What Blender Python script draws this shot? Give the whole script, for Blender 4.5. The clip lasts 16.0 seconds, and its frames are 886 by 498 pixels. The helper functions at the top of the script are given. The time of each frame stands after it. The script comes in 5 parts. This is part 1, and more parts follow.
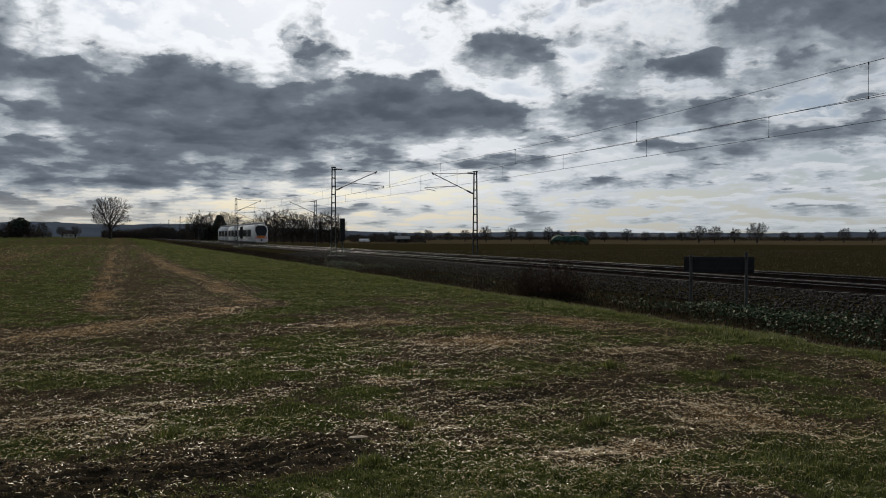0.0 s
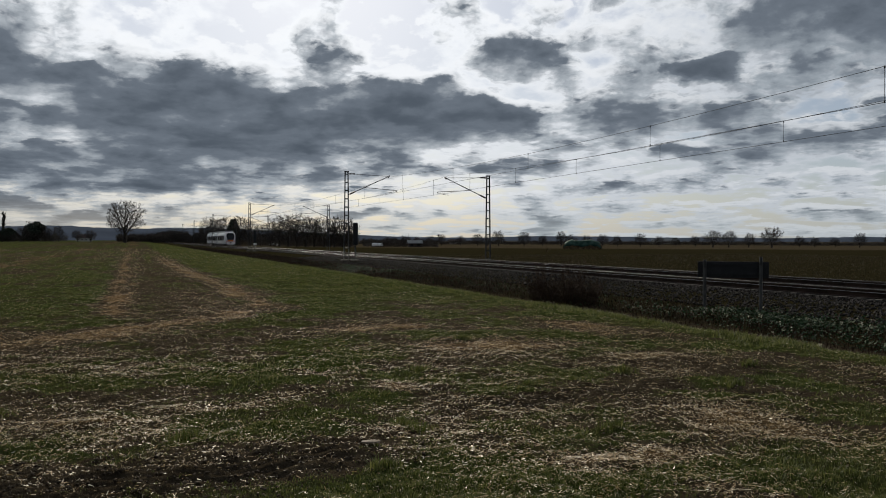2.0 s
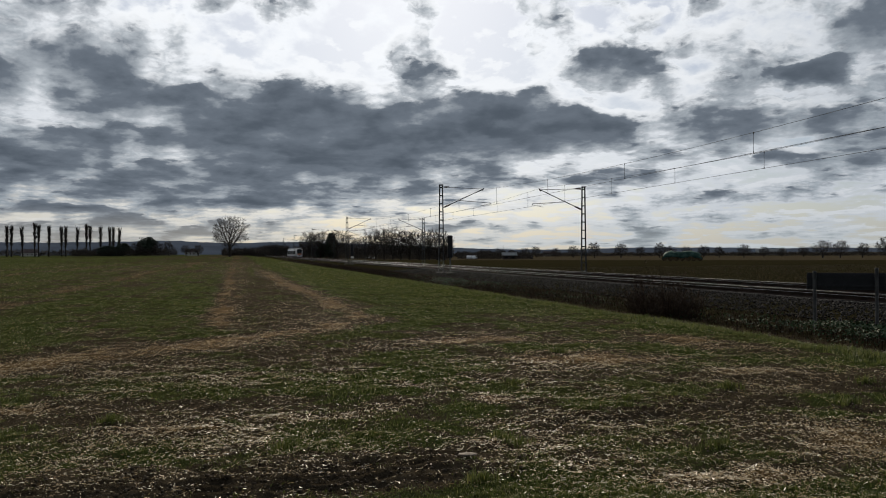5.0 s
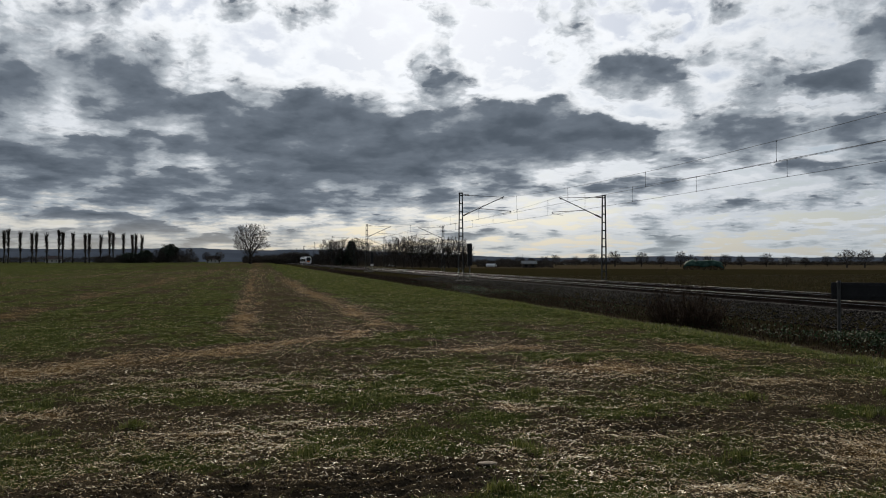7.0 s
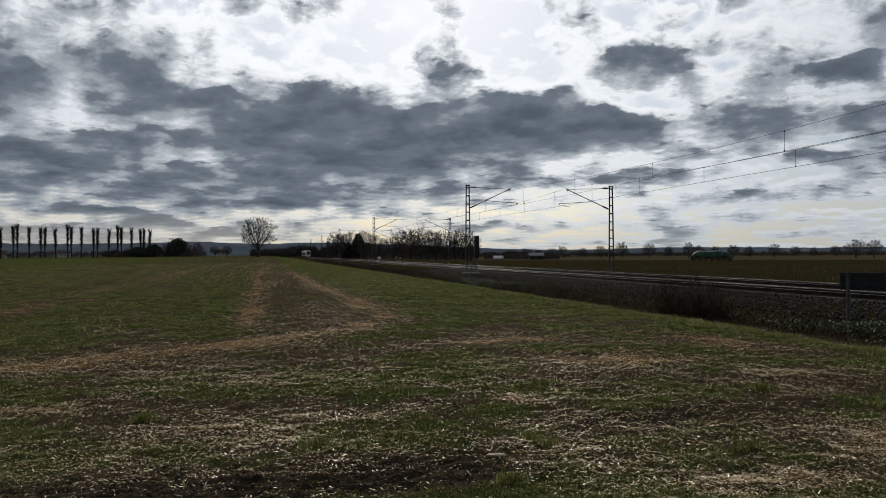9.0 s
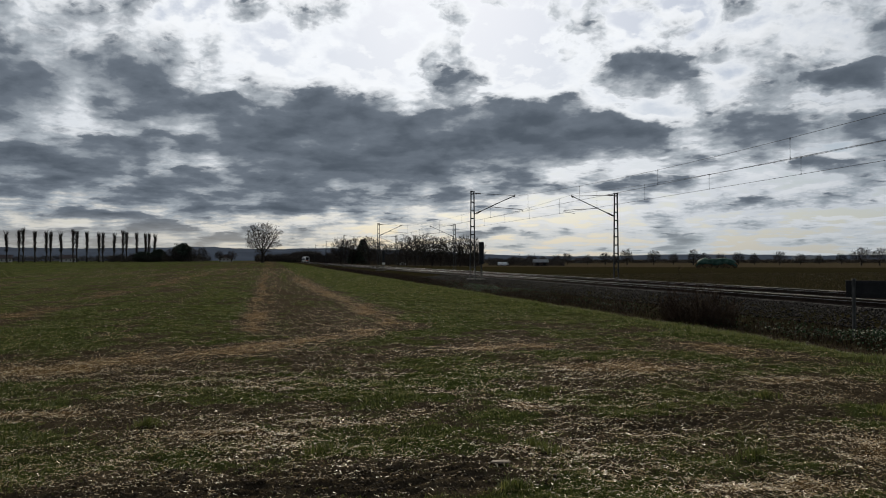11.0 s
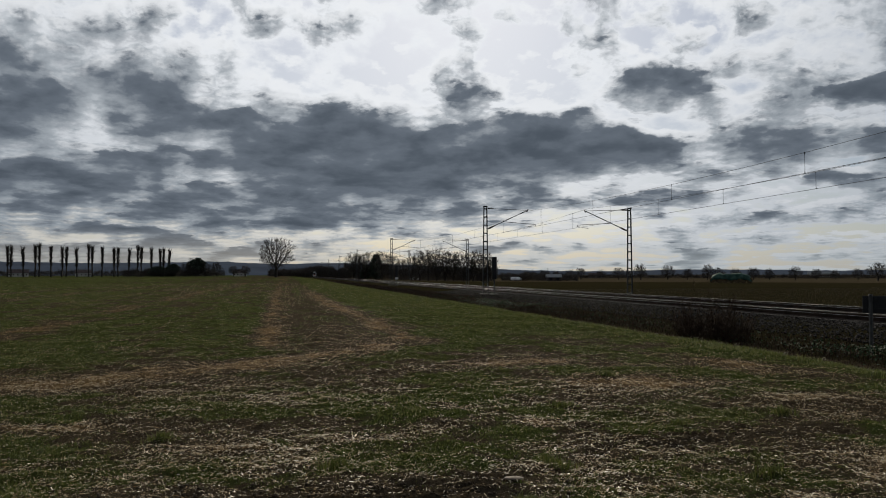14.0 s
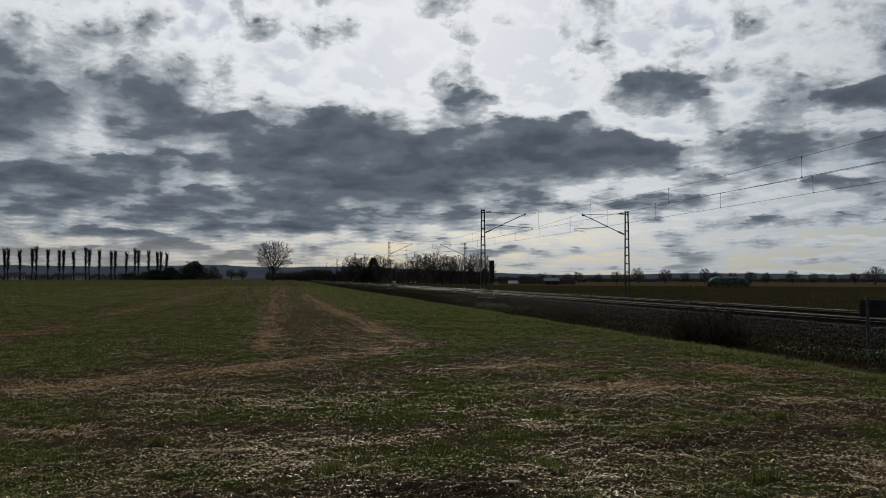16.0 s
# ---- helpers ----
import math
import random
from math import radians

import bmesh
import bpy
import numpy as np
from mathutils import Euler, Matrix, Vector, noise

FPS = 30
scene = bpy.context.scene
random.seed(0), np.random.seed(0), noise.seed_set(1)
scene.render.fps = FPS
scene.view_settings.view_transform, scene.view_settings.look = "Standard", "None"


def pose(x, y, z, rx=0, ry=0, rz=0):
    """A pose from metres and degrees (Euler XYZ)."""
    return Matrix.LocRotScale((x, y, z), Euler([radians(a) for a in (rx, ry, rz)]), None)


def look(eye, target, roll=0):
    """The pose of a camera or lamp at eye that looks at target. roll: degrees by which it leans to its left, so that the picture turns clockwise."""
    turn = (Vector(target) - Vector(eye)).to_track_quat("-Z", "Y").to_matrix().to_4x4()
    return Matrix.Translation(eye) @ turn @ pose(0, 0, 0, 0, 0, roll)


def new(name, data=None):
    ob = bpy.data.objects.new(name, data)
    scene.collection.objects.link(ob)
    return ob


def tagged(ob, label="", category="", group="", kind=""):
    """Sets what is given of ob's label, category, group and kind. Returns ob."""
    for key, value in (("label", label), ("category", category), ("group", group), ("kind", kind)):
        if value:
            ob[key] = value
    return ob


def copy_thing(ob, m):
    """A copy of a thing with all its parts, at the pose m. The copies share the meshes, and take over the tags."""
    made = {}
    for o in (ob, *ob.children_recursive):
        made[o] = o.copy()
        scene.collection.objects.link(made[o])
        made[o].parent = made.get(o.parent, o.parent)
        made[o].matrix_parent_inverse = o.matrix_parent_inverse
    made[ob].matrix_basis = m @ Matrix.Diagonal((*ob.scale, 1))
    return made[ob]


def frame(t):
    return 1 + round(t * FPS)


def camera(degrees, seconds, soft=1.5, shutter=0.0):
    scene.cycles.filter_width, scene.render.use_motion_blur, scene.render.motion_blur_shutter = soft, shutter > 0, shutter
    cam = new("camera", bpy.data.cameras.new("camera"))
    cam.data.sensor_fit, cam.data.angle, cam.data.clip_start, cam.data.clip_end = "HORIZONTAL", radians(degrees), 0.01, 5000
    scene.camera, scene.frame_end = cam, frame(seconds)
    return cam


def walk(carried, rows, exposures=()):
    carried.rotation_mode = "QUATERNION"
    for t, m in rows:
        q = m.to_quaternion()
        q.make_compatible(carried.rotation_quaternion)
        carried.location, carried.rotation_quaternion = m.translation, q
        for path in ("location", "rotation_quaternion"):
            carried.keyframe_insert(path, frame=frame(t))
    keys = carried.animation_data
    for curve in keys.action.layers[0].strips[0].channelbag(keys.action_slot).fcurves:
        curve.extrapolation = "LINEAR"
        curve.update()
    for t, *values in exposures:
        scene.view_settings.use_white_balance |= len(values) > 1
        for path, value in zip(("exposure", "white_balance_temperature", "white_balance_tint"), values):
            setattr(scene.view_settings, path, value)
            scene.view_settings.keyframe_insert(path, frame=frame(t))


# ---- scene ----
cam = camera(57.87, 16.0, soft=1.0)
PATH = [
    (0.0, pose(0.0158, -0.0064, 1.65, 89.100, -0.036, -22.020)),
    (0.5, pose(0.0158, -0.0063, 1.65, 89.265, -0.109, -21.640)),
    (1.0, pose(0.0158, -0.0062, 1.65, 89.387, -0.079, -21.372)),
    (1.5, pose(0.0159, -0.0061, 1.65, 89.381, -0.058, -21.176)),
    (2.0, pose(0.0159, -0.0061, 1.65, 89.412, -0.124, -21.116)),
    (2.5, pose(0.0145, -0.0056, 1.65, 89.567, -0.170, -21.070)),
    (3.0, pose(0.0131, -0.0049, 1.65, 90.085, -0.209, -20.660)),
    (3.5, pose(0.0118, -0.0041, 1.65, 90.664, -0.227, -19.356)),
    (4.0, pose(0.0105, -0.0033, 1.65, 90.627, -0.248, -17.604)),
    (4.5, pose(0.0085, -0.0024, 1.65, 90.229, 0.077, -15.721)),
    (4.7, pose(0.0077, -0.0021, 1.65, 90.193, 0.286, -14.984)),
    (7.0, pose(-0.0018, 0.0004, 1.65, 90.881, 0.015, -12.985)),
    (7.5, pose(-0.0039, 0.0009, 1.65, 90.676, 0.181, -12.795)),
    (8.0, pose(-0.0051, 0.0012, 1.65, 90.533, 0.313, -12.705)),
    (8.5, pose(-0.0063, 0.0014, 1.65, 90.450, 0.358, -12.560)),
    (9.0, pose(-0.0076, 0.0017, 1.65, 90.339, 0.353, -12.479)),
    (11.5, pose(-0.0137, 0.0029, 1.65, 90.951, -0.002, -12.039)),
    (12.0, pose(-0.0135, 0.0029, 1.65, 91.127, -0.114, -11.950)),
    (12.5, pose(-0.0133, 0.0028, 1.65, 91.356, -0.129, -11.946)),
    (13.0, pose(-0.0130, 0.0027, 1.65, 91.727, -0.133, -11.841)),
    (13.5, pose(-0.0128, 0.0026, 1.65, 91.878, -0.119, -11.549)),
    (14.0, pose(-0.0126, 0.0025, 1.65, 91.840, 0.062, -11.239)),
    (14.5, pose(-0.0124, 0.0025, 1.65, 91.840, 0.060, -11.182)),
    (15.0, pose(-0.0122, 0.0025, 1.65, 91.840, 0.064, -11.355)),
    (15.5, pose(-0.0120, 0.0024, 1.65, 91.928, -0.006, -11.435)),
    (16.0, pose(-0.0118, 0.0024, 1.65, 92.097, 0.008, -11.414)),
]
walk(cam, PATH, exposures=[(0.0, 0.0), (4.0, 0.0), (8.0, 0.05), (12.0, -0.05), (16.0, -0.24)])

# ---------------------------------------------------------------- light
SUN_AZ, SUN_EL = 12.0, 27.0          # degrees, azimuth clockwise from the track's direction
sun_to = Vector((math.sin(radians(SUN_AZ)) * math.cos(radians(SUN_EL)),
                 math.cos(radians(SUN_AZ)) * math.cos(radians(SUN_EL)), math.sin(radians(SUN_EL))))
sun_data = bpy.data.lights.new("sun", "SUN")
sun_data.energy, sun_data.angle, sun_data.color = 2.9, radians(4), (1.0, 0.89, 0.71)
sun = new("sun", sun_data)
sun.matrix_world = look(sun_to * 100, (0, 0, 0))


class Nodes:
    """Short hand for building node trees."""

    def __init__(self, tree):
        self.t = tree
        tree.nodes.clear()

    def add(self, kind, **props):
        n = self.t.nodes.new(kind)
        for k, v in props.items():
            if k == "op":
                n.operation = v
            elif k == "blend":
                n.blend_type = v
            elif k == "dtype":
                n.data_type = v
        return n

    def put(self, sock, v):
        if isinstance(v, bpy.types.NodeSocket):
            self.t.links.new(v, sock)
        elif isinstance(v, (tuple, list)) and len(v) == 3 and sock.type == "RGBA":
            sock.default_value = (*v, 1)
        else:
            sock.default_value = v

    def math(self, op, a, b=0.0, c=0.0, clamp=False):
        n = self.add("ShaderNodeMath", op=op)
        n.use_clamp = clamp
        for s, v in zip(n.inputs, (a, b, c)):
            self.put(s, v)
        return n.outputs[0]

    def ramp(self, v, a, b, lo=0.0, hi=1.0):
        n = self.add("ShaderNodeMapRange")
        n.interpolation_type = "SMOOTHSTEP"
        for s, x in zip(n.inputs, (v, a, b, lo, hi)):
            self.put(s, x)
        return n.outputs[0]

    def mix(self, f, a, b, blend="MIX"):
        n = self.add("ShaderNodeMix", dtype="RGBA", blend=blend)
        self.put(n.inputs[0], f)
        self.put(n.inputs[6], a)
        self.put(n.inputs[7], b)
        return n.outputs[2]

    def noise(self, vec, scale, detail=4.0, rough=0.55, dist=0.0):
        n = self.add("ShaderNodeTexNoise")
        if vec is not None:
            self.put(n.inputs["Vector"], vec)
        n.inputs["Scale"].default_value = scale
        n.inputs["Detail"].default_value = detail
        n.inputs["Roughness"].default_value = rough
        n.inputs["Distortion"].default_value = dist
        return n.outputs[0]

    def vec(self, x, y, z=0.0):
        n = self.add("ShaderNodeCombineXYZ")
        for s, v in zip(n.inputs, (x, y, z)):
            self.put(s, v)
        return n.outputs[0]


def make_sky():
    """Broken cloud over a pale blue sky: one wind-drawn cloud layer, with the large banks at their places."""
    world = bpy.data.worlds.new("sky")
    scene.world = world
    world.use_nodes = True
    n = Nodes(world.node_tree)
    out = n.add("ShaderNodeOutputWorld")
    bg = n.add("ShaderNodeBackground")
    n.t.links.new(bg.outputs[0], out.inputs[0])
    tc = n.add("ShaderNodeTexCoord").outputs["Generated"]
    sep = n.add("ShaderNodeSeparateXYZ")
    n.put(sep.inputs[0], tc)
    x, y, z = sep.outputs
    zc = n.math("MAXIMUM", z, 0.0)
    deg = 180 / math.pi
    az = n.math("MULTIPLY", n.math("ARCTAN2", x, y), deg)
    el = n.math("MULTIPLY", n.math("ARCSINE", z), deg)
    def swing(v, k):
        return n.math("MULTIPLY", n.math("SUBTRACT", v, 0.5), k)

    def banks(rows, azw, elw):
        total = None
        for a, e, w, h, weight in rows:
            da = n.math("DIVIDE", n.math("SUBTRACT", azw, a), w)
            de = n.math("DIVIDE", n.math("SUBTRACT", elw, e), h)
            d = n.math("ADD", n.math("MULTIPLY", da, da), n.math("MULTIPLY", de, de))
            v = n.ramp(d, 1.7, 0.15, 0.0, weight)
            total = v if total is None else n.math("MAXIMUM", total, v)
        return total

    u = n.math("MULTIPLY", az, 0.125)

    def layer(e):
        """Flattened towards the horizon, as a level cloud deck is."""
        return n.math("MULTIPLY", n.math("LOGARITHM", n.math("ADD", n.math("MAXIMUM", e, 0.0), 2.2), math.e), 3.4)

    def density(e):
        """Cloud thickness at an elevation: soft heaps, swollen in the banks and thin in the gaps."""
        v = layer(e)
        w1, w2 = n.noise(n.vec(u, v, 3.0), 1.3, 5, 0.55), n.noise(n.vec(u, v, 9.0), 1.3, 5, 0.55)
        azw = n.math("ADD", az, swing(w1, 9.0))
        elw = n.math("ADD", e, swing(w2, n.ramp(e, 1.0, 12.0, 1.5, 4.0)))
        heap = n.noise(n.vec(n.math("ADD", u, swing(w1, 0.5)), n.math("ADD", v, swing(w2, 0.5)), 0.0), 1.55, 5, 0.50, 0.0)
        curl = n.noise(n.vec(n.math("ADD", u, swing(w2, 0.3)), v, 5.0), 4.2, 4, 0.55, 0.0)
        puff = n.add("ShaderNodeTexVoronoi")
        puff.feature = "SMOOTH_F1"
        n.put(puff.inputs["Vector"], n.vec(n.math("ADD", u, swing(curl, 0.25)), n.math("ADD", v, swing(w1, 0.6))))
        puff.inputs["Scale"].default_value = 2.5
        puff.inputs["Detail"].default_value = 2.0
        puff.inputs["Roughness"].default_value = 0.5
        puff.inputs["Smoothness"].default_value = 0.6
        small = n.noise(n.vec(n.math("MULTIPLY", az, 0.30), n.math("ADD", n.math("MULTIPLY", e, 0.95), swing(w2, 0.6)), 2.0), 1.25, 5, 0.55, 0.0)
        curl = n.math("ADD", curl, n.math("MULTIPLY", swing(small, 1.9), n.ramp(e, 10.0, 3.5)))
        dark = banks(DARK_BANKS, azw, elw)
        calm = n.math("SUBTRACT", 1.0, n.math("MULTIPLY", dark, 0.50))
        d = n.math("ADD", swing(heap, 1.50), n.math("ADD", swing(curl, 0.62), n.math("MULTIPLY", n.math("SUBTRACT", 0.50, puff.outputs["Distance"]), 0.26)))
        d = n.math("ADD", n.math("MULTIPLY", d, calm), n.math("MULTIPLY", dark, 0.40))
        return n.math("SUBTRACT", n.math("ADD", d, 0.42), n.math("MULTIPLY", banks(LIGHT_GAPS, azw, elw), 0.16)), azw, elw

    d, azw, elw = density(el)
    above = density(n.math("ADD", el, n.ramp(el, 0.0, 15.0, 0.22, 0.75)))[0]
    lit = n.math("SUBTRACT", d, above)
    blue_gap = banks(BLUE_GAPS, azw, elw)
    # bright where thin, most of all round the hidden sun; dull on the far side of the sky
    dx = n.math("DIVIDE", n.math("SUBTRACT", az, 9.0), 34.0)
    dy = n.math("DIVIDE", n.math("SUBTRACT", el, 23.0), 23.0)
    glow = n.ramp(n.math("ADD", n.math("MULTIPLY", dx, dx), n.math("MULTIPLY", dy, dy)), 1.6, 0.0)
    toward = n.math("ADD", n.math("ADD", n.math("MULTIPLY", x, sun_to.x), n.math("MULTIPLY", y, sun_to.y)), n.math("MULTIPLY", z, sun_to.z))
    away = n.ramp(toward, 0.72, -0.2)
    white = n.mix(glow, (0.52, 0.56, 0.61), (0.93, 0.96, 1.0))
    creamy = n.math("MULTIPLY", n.ramp(el, 8.0, 2.0), n.ramp(az, 32.0, 8.0))
    white = n.mix(n.math("MULTIPLY", creamy, 0.55), white, (0.76, 0.71, 0.59))
    white = n.mix(away, white, (0.20, 0.22, 0.25))
    pale = n.mix(glow, (0.33, 0.375, 0.42), (0.47, 0.51, 0.55))
    pale = n.mix(away, pale, (0.13, 0.145, 0.165))
    grey = n.mix(away, (0.146, 0.174, 0.212), (0.07, 0.08, 0.095))
    deep = n.mix(away, (0.080, 0.100, 0.127), (0.05, 0.058, 0.07))
    sky = n.add("ShaderNodeTexSky")
    sky.sky_type, sky.sun_disc = "NISHITA", False
    sky.sun_elevation, sky.sun_rotation = radians(SUN_EL), radians(SUN_AZ)
    blue = n.mix(1.0, sky.outputs[0], (0.040, 0.045, 0.054), "MULTIPLY")
    blue = n.mix(0.35, blue, white)
    veil = n.ramp(n.math("SUBTRACT", d, n.math("MULTIPLY", blue_gap, 0.16)), 0.08, 0.36)
    col = n.mix(veil, blue, white)
    col = n.mix(n.ramp(d, 0.36, 0.52), col, pale)
    col = n.mix(n.ramp(d, 0.47, 0.68), col, grey)
    col = n.mix(n.ramp(d, 0.62, 0.95), col, deep)
    # tops that face the sun shine, undersides are dull
    edge = n.math("MULTIPLY", n.ramp(lit, 0.02, 0.16), n.ramp(d, 0.66, 0.48))
    col = n.mix(n.math("MULTIPLY", edge, 0.75), col, n.mix(0.25, white, n.mix(away, (1.0, 1.0, 1.0), (0.25, 0.26, 0.28))))
    under = n.math("MULTIPLY", n.ramp(lit, -0.01, -0.14), n.ramp(d, 0.30, 0.42))
    col = n.mix(n.math("MULTIPLY", under, 0.38), col, grey)
    # pale, slightly warm light low down
    low = n.ramp(el, 3.6, 0.2, 0.0, 0.5)
    col = n.mix(low, col, n.mix(n.ramp(az, -5.0, 30.0), (0.50, 0.46, 0.38), (0.41, 0.45, 0.46)))
    col = n.mix(n.ramp(z, 0.0, -0.01), col, (0.05, 0.05, 0.04))
    n.put(bg.inputs[0], col)
    bg.inputs[1].default_value = 1.0


# azimuth, elevation, half width, half height (degrees), weight
DARK_BANKS = [
    (-13.0, 7.5, 20.0, 8.0, 0.60), (42.0, 13.5, 13.0, 4.0, 0.38), (5.0, 5.6, 15.0, 2.6, 0.7), (33.0, 7.0, 16.0, 4.5, 0.32), (28.0, 5.2, 8.0, 0.6, 0.5), (44.0, 7.0, 8.0, 0.8, 0.6), (36.0, 12.4, 3.0, 0.8, 0.6), (22.0, 5.0, 4.0, 0.5, 0.5), (30.5, 9.4, 4.0, 0.7, 0.5),
    (6.0, 8.0, 12.5, 3.7, 1.0), (16.5, 9.0, 9.5, 2.9, 1.0), (23.5, 8.7, 4.8, 1.8, 1.0), (-1.0, 5.4, 12.0, 2.1, 0.8),
    (-6.0, 4.1, 7.0, 1.0, 0.6), (13.1, 13.2, 2.6, 0.8, 0.38), (26.9, 13.0, 4.0, 1.2, 0.48), (39.8, 11.3, 2.4, 1.3, 1.0),
    (46.5, 14.2, 8.0, 2.6, 0.8), (43.4, 10.0, 3.2, 0.7, 0.6), (34.5, 9.8, 3.8, 1.2, 0.5), (-13.5, 12.8, 9.0, 2.2, 0.75),
    (-14.5, 6.0, 7.0, 1.8, 0.75), (-3.8, 10.6, 4.0, 1.2, 0.8), (-9.7, 7.2, 3.8, 1.2, 0.85),
    (-9.0, 3.0, 9.0, 0.45, 0.55), (3.0, 4.3, 9.0, 0.7, 0.6), (-15.0, 4.6, 6.0, 0.7, 0.6), (-14.0, 9.6, 6.0, 1.0, 0.6), (38.0, 8.2, 5.0, 0.7, 0.5), (41.6, 5.9, 5.0, 0.7, 0.55), (30.0, 7.0, 4.0, 0.5, 0.4),
]
LIGHT_GAPS = [
    (4.5, 14.6, 7.5, 2.6, 1.0), (18.5, 12.8, 6.0, 1.3, 0.8), (30.0, 11.5, 2.5, 1.5, 0.7), (-10.4, 8.9, 4.0, 0.6, 1.0),
    (-6.8, 7.0, 1.2, 1.2, 0.9), (31.0, 4.0, 26.0, 1.8, 0.45), (17.0, 14.8, 2.6, 2.0, 1.0), (35.0, 14.8, 3.5, 1.2, 0.6),
]
BLUE_GAPS = [(17.0, 15.0, 3.0, 2.2, 1.0), (28.7, 16.0, 2.5, 1.0, 0.9), (41.0, 7.6, 6.0, 1.3, 0.6), (20.0, 17.5, 9.0, 1.5, 0.8), (47.0, 8.5, 4.0, 1.5, 0.6)]
make_sky()

# ---------------------------------------------------------------- materials
def material(name, base, rough=0.7, metal=0.0, vary=0.25, scale=3.0, fine=40.0, bump=0.0, tint=None, random_tint=0.0, emit=None, spec=0.35):
    """Plain surface with variation at two scales and fine relief."""
    m = bpy.data.materials.new(name)
    m.use_nodes = True
    n = Nodes(m.node_tree)
    out = n.add("ShaderNodeOutputMaterial")
    b = n.add("ShaderNodeBsdfPrincipled")
    n.t.links.new(b.outputs[0], out.inputs[0])
    co = n.add("ShaderNodeTexCoord").outputs["Object"]
    a, f = n.noise(co, scale, 4), n.noise(co, fine, 3)
    other = tint or tuple(c * (1 - vary * 1.6) for c in base)
    col = n.mix(n.ramp(a, 0.35, 0.68), base, other)
    col = n.mix(n.math("MULTIPLY", f, vary), col, tuple(c * 0.45 for c in base))
    if random_tint:
        info = n.add("ShaderNodeObjectInfo").outputs["Random"]
        col = n.mix(n.math("MULTIPLY", info, random_tint), col, tuple(c * 0.4 for c in base))
    n.put(b.inputs["Base Color"], col)
    n.put(b.inputs["Roughness"], n.ramp(f, 0.3, 0.7, max(rough - 0.1, 0.02), min(rough + 0.1, 1)))
    b.inputs["Metallic"].default_value = metal
    b.inputs["Specular IOR Level"].default_value = spec
    if bump:
        bp = n.add("ShaderNodeBump")
        bp.inputs["Strength"].default_value = 0.6
        bp.inputs["Distance"].default_value = bump
        n.put(bp.inputs["Height"], f)
        n.put(b.inputs["Normal"], bp.outputs[0])
    if emit:
        b.inputs["Emission Color"].default_value = (*emit[0], 1)
        b.inputs["Emission Strength"].default_value = emit[1]
    return m


def island_material(name, cols, rough=0.7, spec=0.5, translucent=0.0):
    """Loose small pieces, each with its own shade."""
    m = bpy.data.materials.new(name)
    m.use_nodes = True
    n = Nodes(m.node_tree)
    out = n.add("ShaderNodeOutputMaterial")
    b = n.add("ShaderNodeBsdfPrincipled")
    r = n.add("ShaderNodeNewGeometry").outputs["Random Per Island"]
    col = n.mix(n.ramp(r, 0.0, 0.5), cols[0], cols[1])
    col = n.mix(n.ramp(r, 0.5, 1.0), col, cols[2])
    n.put(b.inputs["Base Color"], col)
    b.inputs["Roughness"].default_value = rough
    b.inputs["Specular IOR Level"].default_value = spec
    if translucent:
        t = n.add("ShaderNodeBsdfTranslucent")
        n.put(t.inputs[0], col)
        mx = n.add("ShaderNodeMixShader")
        mx.inputs[0].default_value = translucent
        n.t.links.new(b.outputs[0], mx.inputs[1])
        n.t.links.new(t.outputs[0], mx.inputs[2])
        n.t.links.new(mx.outputs[0], out.inputs[0])
    else:
        n.t.links.new(b.outputs[0], out.inputs[0])
    return m


